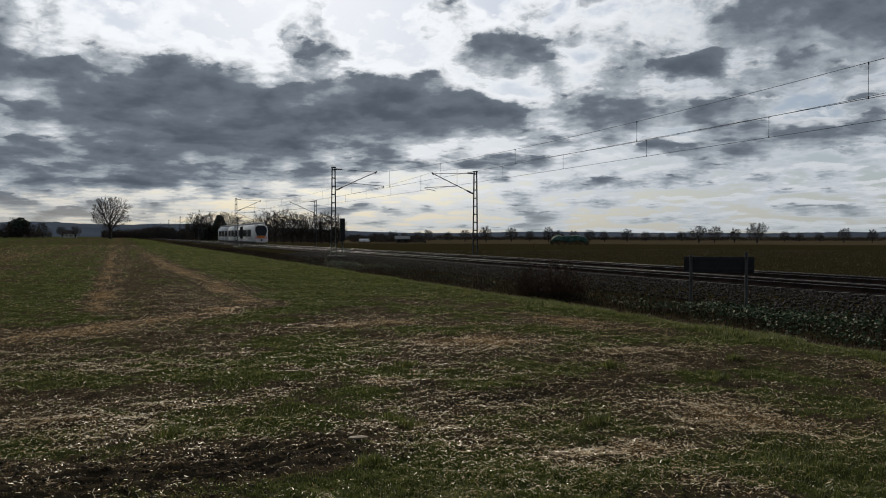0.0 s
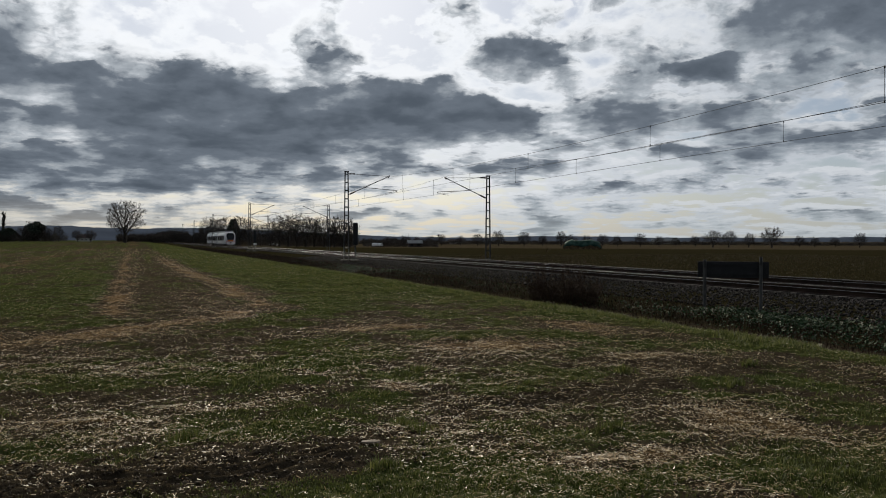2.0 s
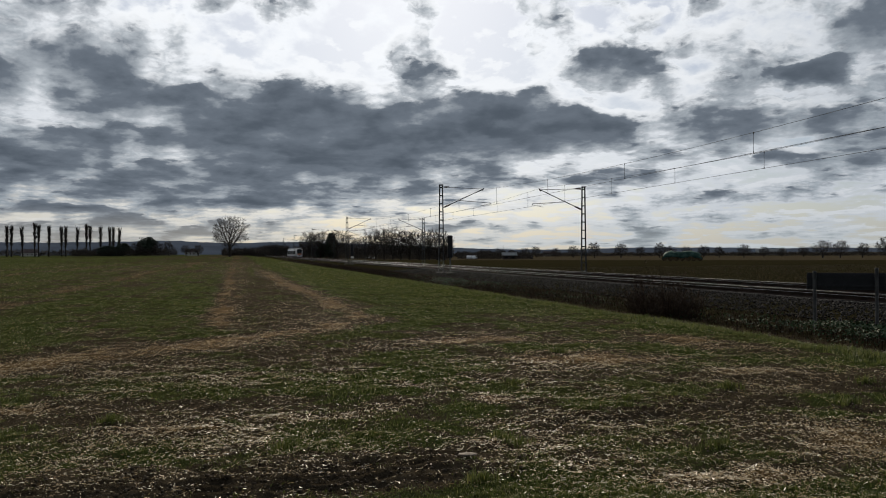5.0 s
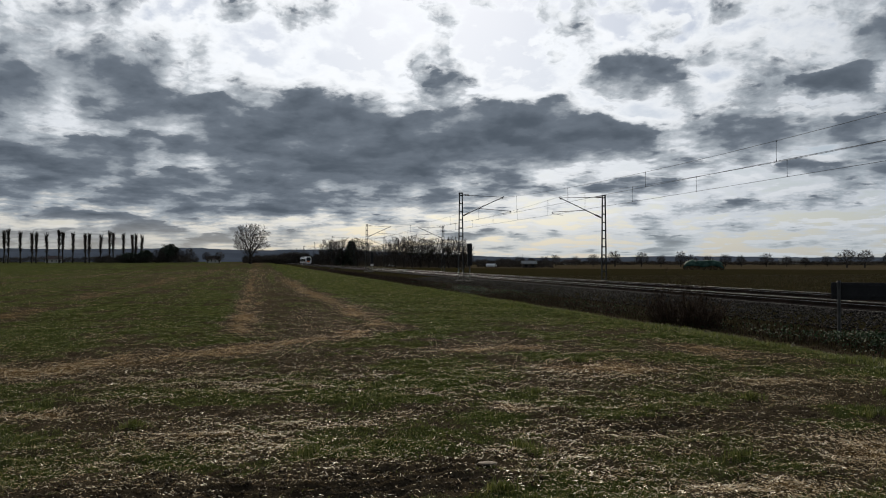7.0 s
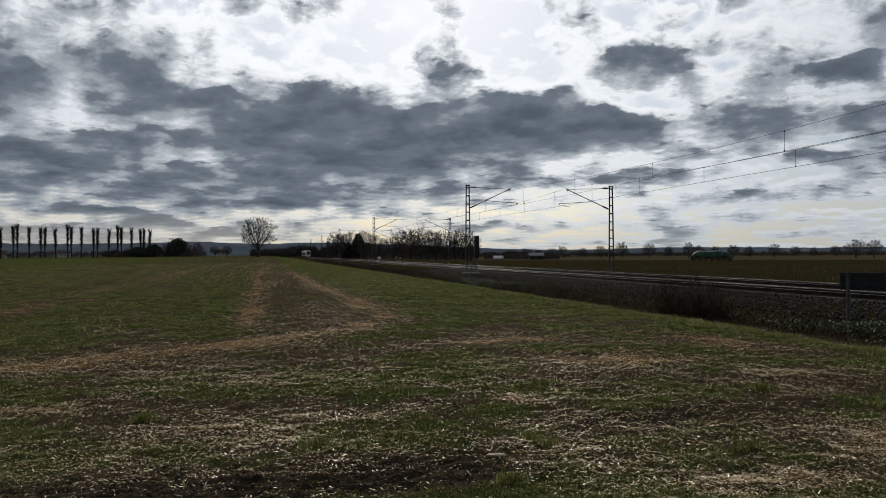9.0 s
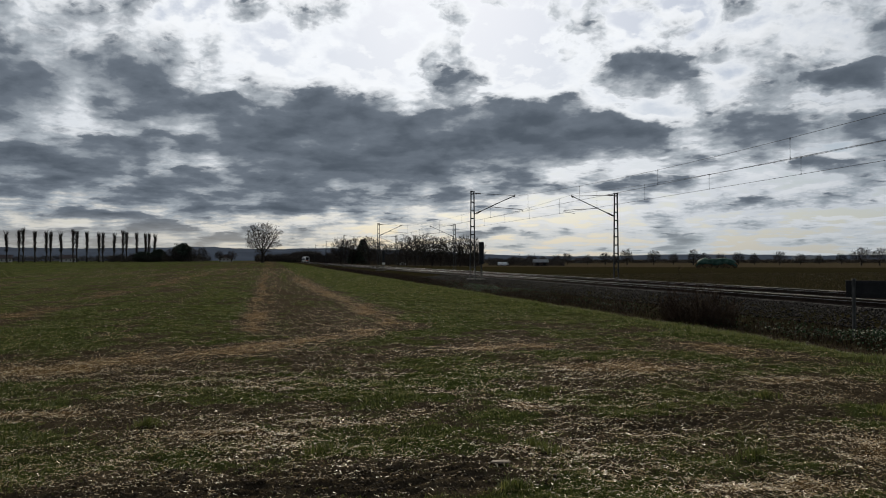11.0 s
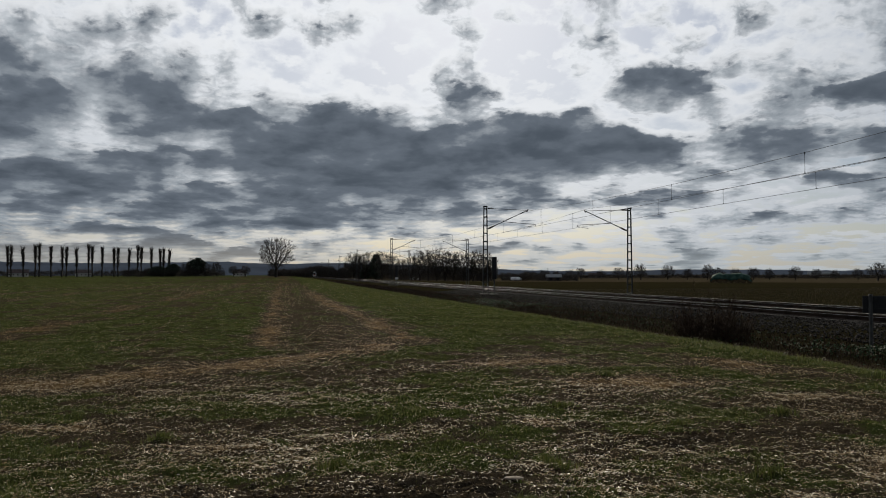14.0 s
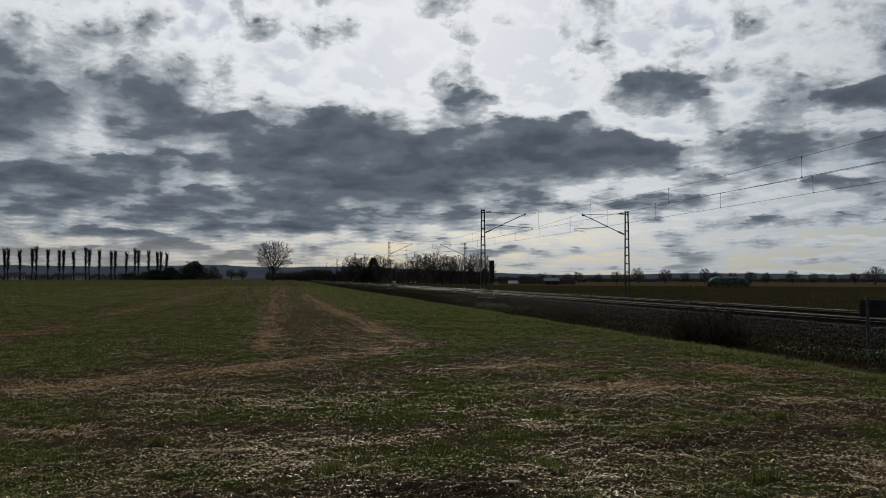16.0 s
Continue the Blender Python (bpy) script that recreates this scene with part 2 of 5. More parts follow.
def ground_material():
    """Soil with grass and straw by the cover that lies on it (attribute: r straw, g grass, b stubble and the bank's
    painted shade).
    """
    m = bpy.data.materials.new("field_ground")
    m.use_nodes = True
    n = Nodes(m.node_tree)
    out = n.add("ShaderNodeOutputMaterial")
    b = n.add("ShaderNodeBsdfPrincipled")
    n.t.links.new(b.outputs[0], out.inputs[0])
    geo = n.add("ShaderNodeNewGeometry").outputs["Position"]
    att = n.add("ShaderNodeAttribute")
    att.attribute_name = "cover"
    sep = n.add("ShaderNodeSeparateColor")
    n.put(sep.inputs[0], att.outputs["Color"])
    straw, grass, stub_shade = sep.outputs
    big, mid, fine = n.noise(geo, 0.35, 5), n.noise(geo, 3.0, 6, 0.65), n.noise(geo, 28.0, 5, 0.7)
    grit = n.noise(geo, 110.0, 3, 0.7)
    soil = n.mix(n.ramp(mid, 0.3, 0.7), (0.048, 0.038, 0.025), (0.098, 0.078, 0.051))
    soil = n.mix(n.ramp(fine, 0.35, 0.7), n.mix(0.55, soil, (0.012, 0.009, 0.006)), soil)
    green = n.mix(n.ramp(fine, 0.3, 0.7), (0.022, 0.031, 0.009), (0.050, 0.066, 0.019))
    green = n.mix(n.ramp(big, 0.3, 0.7), green, (0.044, 0.048, 0.018))
    hay = n.mix(n.ramp(grit, 0.35, 0.65), (0.055, 0.039, 0.020), (0.19, 0.125, 0.056))
    stubble = n.mix(n.ramp(mid, 0.3, 0.7), (0.015, 0.014, 0.007), (0.030, 0.025, 0.012))
    gm = n.ramp(n.math("ADD", grass, n.math("MULTIPLY", n.math("SUBTRACT", fine, 0.5), 0.9)), 0.35, 0.62)
    sm = n.ramp(n.math("ADD", straw, n.math("MULTIPLY", n.math("SUBTRACT", n.noise(geo, 16.0, 6, 0.75), 0.5), 1.3)), 0.58, 1.04)
    col = n.mix(gm, soil, green)
    col = n.mix(stub_shade, col, stubble)
    col = n.mix(sm, col, hay)
    n.put(b.inputs["Base Color"], col)
    b.inputs["Roughness"].default_value = 0.95
    b.inputs["Specular IOR Level"].default_value = 0.0
    bp = n.add("ShaderNodeBump")
    bp.inputs["Strength"].default_value = 0.9
    bp.inputs["Distance"].default_value = 0.05
    n.put(bp.inputs["Height"], n.math("ADD", n.math("MULTIPLY", mid, 0.5), n.math("ADD", fine, n.math("MULTIPLY", grit, 0.4))))
    n.put(b.inputs["Normal"], bp.outputs[0])
    return m


M_GROUND = ground_material()
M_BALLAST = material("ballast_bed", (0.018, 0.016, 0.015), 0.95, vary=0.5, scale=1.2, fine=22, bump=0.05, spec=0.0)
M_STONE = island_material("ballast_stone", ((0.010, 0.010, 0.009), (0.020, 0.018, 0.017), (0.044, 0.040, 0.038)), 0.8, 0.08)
M_CONCRETE = material("concrete", (0.085, 0.081, 0.076), 0.9, spec=0.1, vary=0.3, scale=6, fine=60, bump=0.004, random_tint=0.4)
M_RAIL = material("rail_rust", (0.040, 0.026, 0.020), 0.85, spec=0.1, vary=0.4, scale=2, fine=30, bump=0.002)
M_RAILTOP = material("rail_polished", (0.20, 0.20, 0.21), 0.36, 1.0, vary=0.3, scale=0.6, fine=9)
M_GAUGE = material("rail_head_side", (0.16, 0.15, 0.14), 0.5, 1.0, vary=0.3, scale=0.6, fine=9)
M_STEEL = material("mast_steel", (0.05, 0.052, 0.052), 0.6, 0.4, vary=0.35, scale=1.5, fine=30)
M_INSUL = material("insulator", (0.07, 0.035, 0.025), 0.3, vary=0.2)
M_WIRE = material("wire", (0.07, 0.075, 0.075), 0.5, 0.5, vary=0.2)
M_FOOT = material("mast_foot", (0.10, 0.096, 0.09), 0.85, vary=0.35, fine=25, bump=0.01)
M_BLACK = material("black_board", (0.016, 0.017, 0.020), 0.6, vary=0.3, scale=4, fine=30)
M_POST = material("galvanised_post", (0.085, 0.085, 0.083), 0.55, 0.3, vary=0.35, scale=5, fine=50)
M_BARK = material("bark", (0.052, 0.044, 0.036), 0.95, vary=0.4, scale=1.2, fine=12)
M_TWIG = material("twig", (0.040, 0.033, 0.026), 0.95, vary=0.3, scale=0.8, fine=6)
M_IVY = island_material("ivy_leaf", ((0.016, 0.034, 0.014), (0.030, 0.062, 0.024), (0.040, 0.066, 0.028)), 0.6, 0.10)
M_STRAW = island_material("straw", ((0.22, 0.13, 0.050), (0.55, 0.40, 0.20), (0.86, 0.77, 0.56)), 0.38, 0.5, 0.30)
M_MULCH = island_material("old_straw", ((0.12, 0.066, 0.026), (0.36, 0.225, 0.085), (0.82, 0.62, 0.32)), 0.42, 0.45, 0.3)
M_GRASS = island_material("grass_blade", ((0.048, 0.064, 0.012), (0.094, 0.114, 0.026), (0.175, 0.172, 0.060)), 0.55, 0.3, 0.42)
M_DRYSTEM = island_material("dry_stem", ((0.022, 0.014, 0.010), (0.036, 0.022, 0.014), (0.066, 0.044, 0.026)), 0.85, 0.1)
M_STUB = island_material("stubble_stalk", ((0.03, 0.025, 0.012), (0.05, 0.040, 0.02), (0.085, 0.068, 0.036)), 0.7, 0.2, 0.2)
M_EVERGREEN = island_material("evergreen", ((0.012, 0.022, 0.012), (0.020, 0.034, 0.018), (0.030, 0.045, 0.024)), 0.8)
M_CLOD = island_material("soil_clod", ((0.030, 0.022, 0.013), (0.054, 0.041, 0.026), (0.095, 0.072, 0.050)), 0.9, 0.2)


# ---------------------------------------------------------------- mesh helpers
def thing(name, label, category, group="", m=None):
    e = new(name)
    e.empty_display_size = 0.2
    if m is not None:
        e.matrix_basis = m
    return tagged(e, label, category, group)


def part(name, bm, mat, parent=None, label="", smooth=False):
    me = bpy.data.meshes.new(name)
    bm.normal_update()
    bm.to_mesh(me)
    bm.free()
    me.materials.append(mat)
    if smooth:
        me.polygons.foreach_set("use_smooth", [True] * len(me.polygons))
    ob = new(name, me)
    if parent is not None:
        ob.parent = parent
    return tagged(ob, label)


def raw(name, v, f, mat, parent=None, smooth=False):
    """A mesh from arrays: v (n, 3); f (m, k) of equal length faces."""
    v, f = np.asarray(v, np.float32), np.asarray(f, np.int32)
    me = bpy.data.meshes.new(name)
    me.vertices.add(len(v))
    me.vertices.foreach_set("co", v.ravel())
    k = f.shape[1]
    me.loops.add(f.size)
    me.loops.foreach_set("vertex_index", f.ravel())
    me.polygons.add(len(f))
    me.polygons.foreach_set("loop_start", np.arange(0, f.size, k, dtype=np.int32))
    me.polygons.foreach_set("loop_total", np.full(len(f), k, np.int32))
    if smooth:
        me.polygons.foreach_set("use_smooth", np.ones(len(f), bool))
    me.update(calc_edges=True)
    me.validate()
    me.materials.append(mat)
    ob = new(name, me)
    if parent is not None:
        ob.parent = parent
    return ob


def box(bm, x0, x1, y0, y1, z0, z1, bevel=0.0):
    r = bmesh.ops.create_cube(bm, size=1.0, matrix=Matrix.Translation(((x0 + x1) / 2, (y0 + y1) / 2, (z0 + z1) / 2))
                              @ Matrix.Diagonal((x1 - x0, y1 - y0, z1 - z0, 1)))
    if bevel:
        edges = list({e for v in r["verts"] for e in v.link_edges})
        bmesh.ops.bevel(bm, geom=edges, offset=bevel, segments=1, affect="EDGES", profile=0.5)


def tube(bm, a, b, r0, r1=None, sides=6):
    a, b = Vector(a), Vector(b)
    r1 = r0 if r1 is None else r1
    q = (b - a).to_track_quat("Z", "Y")
    rings = []
    for p, r in ((a, r0), (b, r1)):
        rings.append([bm.verts.new(p + q @ Vector((r * math.cos(2 * math.pi * i / sides), r * math.sin(2 * math.pi * i / sides), 0))) for i in range(sides)])
    for i in range(sides):
        j = (i + 1) % sides
        bm.faces.new((rings[0][i], rings[0][j], rings[1][j], rings[1][i]))
    bm.faces.new(rings[0][::-1])
    bm.faces.new(rings[1])


def loft(bm, sections):
    """Closed skin through rings of equal length, with end caps."""
    rings = [[bm.verts.new(p) for p in s] for s in sections]
    k = len(rings[0])
    for a, b in zip(rings, rings[1:]):
        for i in range(k):
            j = (i + 1) % k
            bm.faces.new((a[i], a[j], b[j], b[i]))
    bm.faces.new(rings[0][::-1])
    bm.faces.new(rings[-1])
    bmesh.ops.recalc_face_normals(bm, faces=bm.faces)


def segments(segs, sides=4):
    """Arrays for many tapered limbs: rows of ax ay az bx by bz r0 r1."""
    s = np.asarray(segs, float)
    a, b, r0, r1 = s[:, 0:3], s[:, 3:6], s[:, 6], s[:, 7]
    d = b - a
    d /= np.linalg.norm(d, axis=1)[:, None] + 1e-9
    ref = np.where(np.abs(d[:, 2:3]) > 0.9, np.array([[1.0, 0, 0]]), np.array([[0, 0, 1.0]]))
    u = np.cross(d, ref)
    u /= np.linalg.norm(u, axis=1)[:, None] + 1e-9
    w = np.cross(d, u)
    vs = []
    for base, r in ((a, r0), (b, r1)):
        for i in range(sides):
            t = 2 * math.pi * i / sides
            vs.append(base + r[:, None] * (math.cos(t) * u + math.sin(t) * w))
    v = np.stack(vs, 1).reshape(-1, 3)
    off = (np.arange(len(s)) * 2 * sides)[:, None]
    f = []
    for i in range(sides):
        j = (i + 1) % sides
        f.append(off + np.array([[i, j, sides + j, sides + i]]))
    return v, np.concatenate(f)


def lattice(ix, iy, seed):
    h = (ix * 374761393 + iy * 668265263 + seed * 1442695041) & 0x7FFFFFFF
    h = ((h ^ (h >> 13)) * 1274126177) & 0x7FFFFFFF
    return ((h ^ (h >> 16)) & 0xFFFF) / 65535.0


def fbm(x, y, scale=1.0, octaves=4, seed=0, rough=0.5):
    x, y = np.asarray(x, float) * scale, np.asarray(y, float) * scale
    total, amp, norm = 0.0, 1.0, 0.0
    for o in range(octaves):
        ix, iy = np.floor(x).astype(np.int64), np.floor(y).astype(np.int64)
        fx, fy = x - ix, y - iy
        fx, fy = fx * fx * (3 - 2 * fx), fy * fy * (3 - 2 * fy)
        s = seed + 17 * o
        v = (lattice(ix, iy, s) * (1 - fx) + lattice(ix + 1, iy, s) * fx) * (1 - fy) \
            + (lattice(ix, iy + 1, s) * (1 - fx) + lattice(ix + 1, iy + 1, s) * fx) * fy
        total, norm = total + amp * v, norm + amp
        x, y, amp = x * 2.03 + 5.1, y * 2.03 + 1.7, amp * rough
    return total / norm


def smooth(v, a, b):
    t = np.clip((np.asarray(v, float) - a) / (b - a), 0, 1)
    return t * t * (3 - 2 * t)


def bell(v, c, w):
    return np.exp(-((np.asarray(v, float) - c) / w) ** 2)

# ---------------------------------------------------------------- the ground
NEAR_TRACK, FAR_TRACK, RAIL_Z = 20.1, 24.2, 0.22
ROW_NEAR, ROW_FAR, SPAN = 16.5, 28.0, 59.5


def relief(x, y):
    """Height of the land: field, ditch, low railway bank, and the lower field beyond."""
    x, y = np.asarray(x, float), np.asarray(y, float)
    z = -0.26 * smooth(x, 9.6, 11.6)
    z = z + 0.28 * smooth(x, 12.6, 17.2)
    z = z - 0.32 * smooth(x, 27.0, 31.0)
    rise = 0.65 * smooth(y, 70, 330) * (1 - smooth(x, 6, 13))
    right = smooth(x, 32, 60)
    along = 0.62 * x + 0.785 * y
    rise = rise - right * 2.3 * smooth(along, 150, 620)
    far = smooth(np.hypot(x, y), 420, 1500)
    z = z + rise * (1 - far)
    near = 1 - smooth(np.hypot(x, y), 25, 60)
    bed = smooth(x, 12.4, 13.4) * (1 - smooth(x, 29, 31))
    z = z + near * (1 - bed) * (0.07 * (fbm(x, y, 1.3, 4, 3) - 0.5) + 0.11 * (fbm(x, y, 5, 4, 8, 0.65) - 0.5))
    # old tyre ruts that cross the foreground
    wave = np.sin((y + 0.05 * np.sin(x * 3.1) + 0.07 * x + 0.05 * fbm(x, y, 2.0, 3, 30)) * 41.0)
    z = z + rutted(x, y) * 0.024 * wave
    return z


def rutted(x, y):
    """Bare strips where tyres have pressed the soil into ridges."""
    a = bell(y, 5.85 + 0.10 * x + 0.03 * x * x, 0.42) * (1 - smooth(x, 1.2, 2.2)) * smooth(x, -4.0, -2.0)
    b = bell(y, 7.3 + 0.05 * x, 0.30) * smooth(x, 2.6, 3.6) * (1 - smooth(x, 5.5, 6.5))
    return np.clip(a + 0.7 * b, 0, 1)


STRAW_SPOTS = [(2.2, 9.9, 0.45, 0.25), (1.2, 8.5, 0.9, 0.28), (0.3, 8.6, 0.7, 0.3), (-0.6, 8.0, 0.8, 0.3), (2.9, 8.6, 0.35, 0.7),
               (3.2, 7.2, 0.5, 0.5), (5.2, 11.5, 1.5, 1.2), (7.0, 9.5, 1.3, 0.9), (4.4, 14.5, 2.0, 0.7), (5.2, 6.2, 1.1, 0.8),
               (3.6, 5.3, 0.8, 0.4), (8.0, 13.5, 0.8, 2.2), (-2.5, 9.3, 1.3, 0.4), (-3.0, 7.3, 1.2, 0.3)]
GRASS_SPOTS = [(1.0, 7.2, 0.7, 0.3), (1.0, 10.9, 2.4, 0.55), (3.4, 9.6, 0.6, 0.35), (4.3, 8.2, 0.35, 0.3), (-0.8, 10.6, 1.6, 0.5),
               (2.3, 6.8, 0.2, 0.12), (1.75, 5.6, 0.16, 0.1), (4.9, 9.4, 0.8, 0.4), (-2.6, 8.3, 0.8, 0.3), (6.5, 7.4, 0.5, 0.3)]


def spots(rows, x, y):
    v = np.zeros_like(np.asarray(x, float))
    for cx, cy, w, h in rows:
        v = np.maximum(v, np.exp(-(((x - cx) / w) ** 2 + ((y - cy) / h) ** 2)))
    return v


def cover(x, y):
    """What lies on the soil: straw, grass, stubble (with the bank's painted shade), each 0 to 1."""
    x, y = np.asarray(x, float), np.asarray(y, float)
    wx = x + 0.9 * (fbm(x, y, 0.5, 3, 40) - 0.5)
    wy = y + 1.8 * (fbm(x, y, 0.45, 3, 41) - 0.5)
    field = 1 - smooth(x, 9.3, 10.4)
    # swaths of chopped straw along the field, and the bend of the headland
    beyond = smooth(y, 14.5, 20)
    rows = np.zeros_like(x)
    for c, w, a in ((-0.3, 0.40, 0.95), (-3.3, 0.32, 0.50), (-4.8, 0.3, 0.38), (-7.6, 0.9, 0.85), (-10.4, 0.4, 0.4), (-12.5, 0.7, 0.5), (-18.0, 1.0, 0.75), (-24.0, 1.0, 0.5)):
        rows = np.maximum(rows, a * bell(wx, c, w + 0.010 * np.abs(y)))
    rows = rows * beyond * (0.45 + 0.8 * smooth(fbm(x * 1.5, y * 0.25, 1.0, 4, 77), 0.35, 0.65))
    bend_y = 13.0 + 6.0 * (np.clip(wx + 5.0, 0, 8.3) / 7.3) ** 2
    bend = bell(wy, bend_y, 1.35) * (1 - smooth(wx, 2.2, 3.2))
    limb_x = 3.2 - 0.8 * (1 - np.exp(-np.clip(y - 25, 0, 200) / 14.0))
    limb = bell(wx, limb_x, 0.55 + 0.006 * y) * smooth(wy, 17.5, 20.5) * (1 - 0.55 * smooth(y, 55, 110))
    fill = 0.55 * smooth(wy, bend_y * 1.0, bend_y + 1) * bell(wx, 1.7, 1.3) * (1 - smooth(y, 22, 34))
    patch = 0.95 * spots(STRAW_SPOTS, wx, wy)
    loose = 0.52 * smooth(fbm(x, y, 0.8, 5, 11, 0.6), 0.50, 0.72) * (1 - smooth(y, 16, 30))
    straw = np.maximum.reduce([0.85 * rows, bend, 0.95 * limb, fill, patch, loose]) * field
    straw = straw * (0.30 + 1.15 * fbm(x, y, 1.8, 5, 21, 0.6))
    grass = 0.20 + smooth(fbm(x, y, 0.8, 5, 5, 0.65), 0.32, 0.62) * 0.62 + 0.30 * smooth(y, 13, 26) - 0.34 * smooth(y, 20, 40) * smooth(fbm(x * 1.6, y * 0.05, 1.0, 4, 95), 0.40, 0.62) * (1 - smooth(x, 2, 4))
    grass = grass + 0.30 * smooth(x, 3.5, 8.0) * smooth(y, 16, 30)
    grass = np.maximum(grass, spots(GRASS_SPOTS, wx, wy))
    grass = grass * (1 - 0.55 * bell(wx, 1.2, 1.7) * smooth(y, 15, 20) * (1 - smooth(y, 50, 95)))
    bare = 1 - 0.8 * rutted(x, y)
    grass, straw = grass * bare, straw * bare
    grass = grass * (1 - 0.85 * np.clip(straw * 1.25, 0, 1)) * field
    verge = smooth(wx, 8.6, 9.8) * (1 - smooth(wx, 10.9, 11.8))
    grass = np.maximum(grass, 0.95 * verge)
    grass = grass * (1 - smooth(x, 11.6, 12.2) * (1 - smooth(x, 29, 31)))
    along = 0.62 * x + 0.785 * y
    right = smooth(x, 29.5, 31)
    stub_shade = right * (1 - smooth(along, 225, 232))
    # bank takes the dark stubble colour too, painting in the shade of its brush
    stub_shade = np.maximum(stub_shade, smooth(x, 11.7, 12.4) * (1 - smooth(x, 29, 31)))
    strip = right * smooth(along, 245, 260) * 0.35
    pale = right * smooth(along, 228, 236) * (1 - smooth(along, 243, 250))
    grass = np.maximum(grass, strip)
    straw = np.maximum(straw, 0.6 * pale)
    return np.stack([straw, grass, stub_shade, np.ones_like(x)], -1)


def axis_steps(stops):
    out = []
    for a, b, step in stops:
        out.extend(np.arange(a, b - 1e-6, step))
    out.append(stops[-1][1])
    return np.array(out)


def make_ground():
    xs = axis_steps([(-4600, -1000, 600), (-1000, -200, 80), (-200, -40, 8), (-40, -10, 1.0), (-10, -4, 0.25), (-4, 9, 0.075), (9, 18, 0.18),
                     (18, 34, 0.8), (34, 120, 6), (120, 500, 30), (500, 4700, 600)])
    ys = axis_steps([(-4600, -400, 700), (-400, -20, 38), (-20, 3, 1.0), (3, 4.6, 0.1), (4.6, 8.0, 0.035), (8.0, 12, 0.08), (12, 26, 0.2), (26, 80, 0.9), (80, 400, 8), (400, 900, 50), (900, 4700, 475)])
    gx, gy = np.meshgrid(xs, ys)
    v = np.stack([gx, gy, relief(gx, gy)], -1).reshape(-1, 3)
    nx, ny = len(xs), len(ys)
    i = (np.arange(ny - 1)[:, None] * nx + np.arange(nx - 1)[None, :]).ravel()
    f = np.stack([i, i + 1, i + nx + 1, i + nx], 1)
    ob = raw("ground", v, f, M_GROUND, smooth=True)
    att = ob.data.color_attributes.new("cover", "FLOAT_COLOR", "POINT")
    att.data.foreach_set("color", cover(gx, gy).reshape(-1, 4).astype(np.float32).ravel())
    tagged(ob, "flat field of sparse grass, bare soil and chopped straw", "field", kind="structure")


make_ground()

# ---------------------------------------------------------------- the railway
def make_ballast():
    """Two-track bed: a flat crown with sloping shoulders."""
    prof = [(15.2, -0.12), (16.8, 0.0), (18.2, 0.02), (18.7, 0.03), (22.15, 0.03), (25.6, 0.03), (26.1, 0.02), (27.4, -0.02), (28.9, -0.25)]
    ys = axis_steps([(-90, 0, 6), (0, 60, 0.5), (60, 140, 2.5), (140, 1000, 20)])
    v, k = [], len(prof)
    for j, y in enumerate(ys):
        for i, (x, z) in enumerate(prof):
            dx = 0.0 if i in (0, k - 1) else 0.5 * (fbm(np.array([y]), np.array([i * 7.0]), 0.5, 3, 4)[0] - 0.5) * (1 if i < 2 else 0.1)
            v.append((x + dx, y, z))
    i = (np.arange(len(ys) - 1)[:, None] * k + np.arange(k - 1)[None, :]).ravel()
    f = np.stack([i, i + 1, i + k + 1, i + k], 1)
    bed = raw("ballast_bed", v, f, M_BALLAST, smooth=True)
    tagged(bed, "grey-brown crushed stone ballast bed under two tracks", "track bed", kind="structure")
    # loose stones on the shoulder that faces the field, and between the rails
    rng = np.random.default_rng(5)
    n = 20000
    y = 6 + 74 * rng.random(n) ** 1.5
    x = np.where(rng.random(n) < 0.8, 14.7 + 4.3 * rng.random(n), 18.8 + 7 * rng.random(n))
    zp = np.interp(x, [p[0] for p in prof], [p[1] for p in prof])
    zp = np.maximum(zp, relief(x, y))
    s = 0.022 + 0.030 * rng.random(n)
    octa = np.array([(1, 0, 0), (-1, 0, 0), (0, 1, 0), (0, -1, 0), (0, 0, 1), (0, 0, -1)], float)
    o = octa[None] * s[:, None, None] * (0.6 + 0.8 * rng.random((n, 6, 1))) + (rng.random((n, 6, 3)) - 0.5) * 0.5 * s[:, None, None]
    v = o + np.stack([x, y, zp + 0.3 * s], -1)[:, None]
    tri = np.array([(0, 2, 4), (2, 1, 4), (1, 3, 4), (3, 0, 4), (2, 0, 5), (1, 2, 5), (3, 1, 5), (0, 3, 5)])
    f = (np.arange(n) * 6)[:, None, None] + tri[None]
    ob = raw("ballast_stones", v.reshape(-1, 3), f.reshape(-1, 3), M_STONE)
    tagged(ob, "loose crushed stones on the ballast shoulder", "ballast", kind="stuff")


def rail_mesh(bm, x, y0, y1):
    prof = [(-0.070, 0), (0.070, 0), (0.070, 0.012), (0.012, 0.030), (0.010, 0.115), (0.036, 0.128), (0.036, 0.150), (-0.036, 0.150), (-0.036, 0.128), (-0.010, 0.115), (-0.012, 0.030), (-0.070, 0.012)]
    loft(bm, [[Vector((x + a, y, RAIL_Z - 0.152 + b)) for a, b in prof] for y in (y0, y1)])


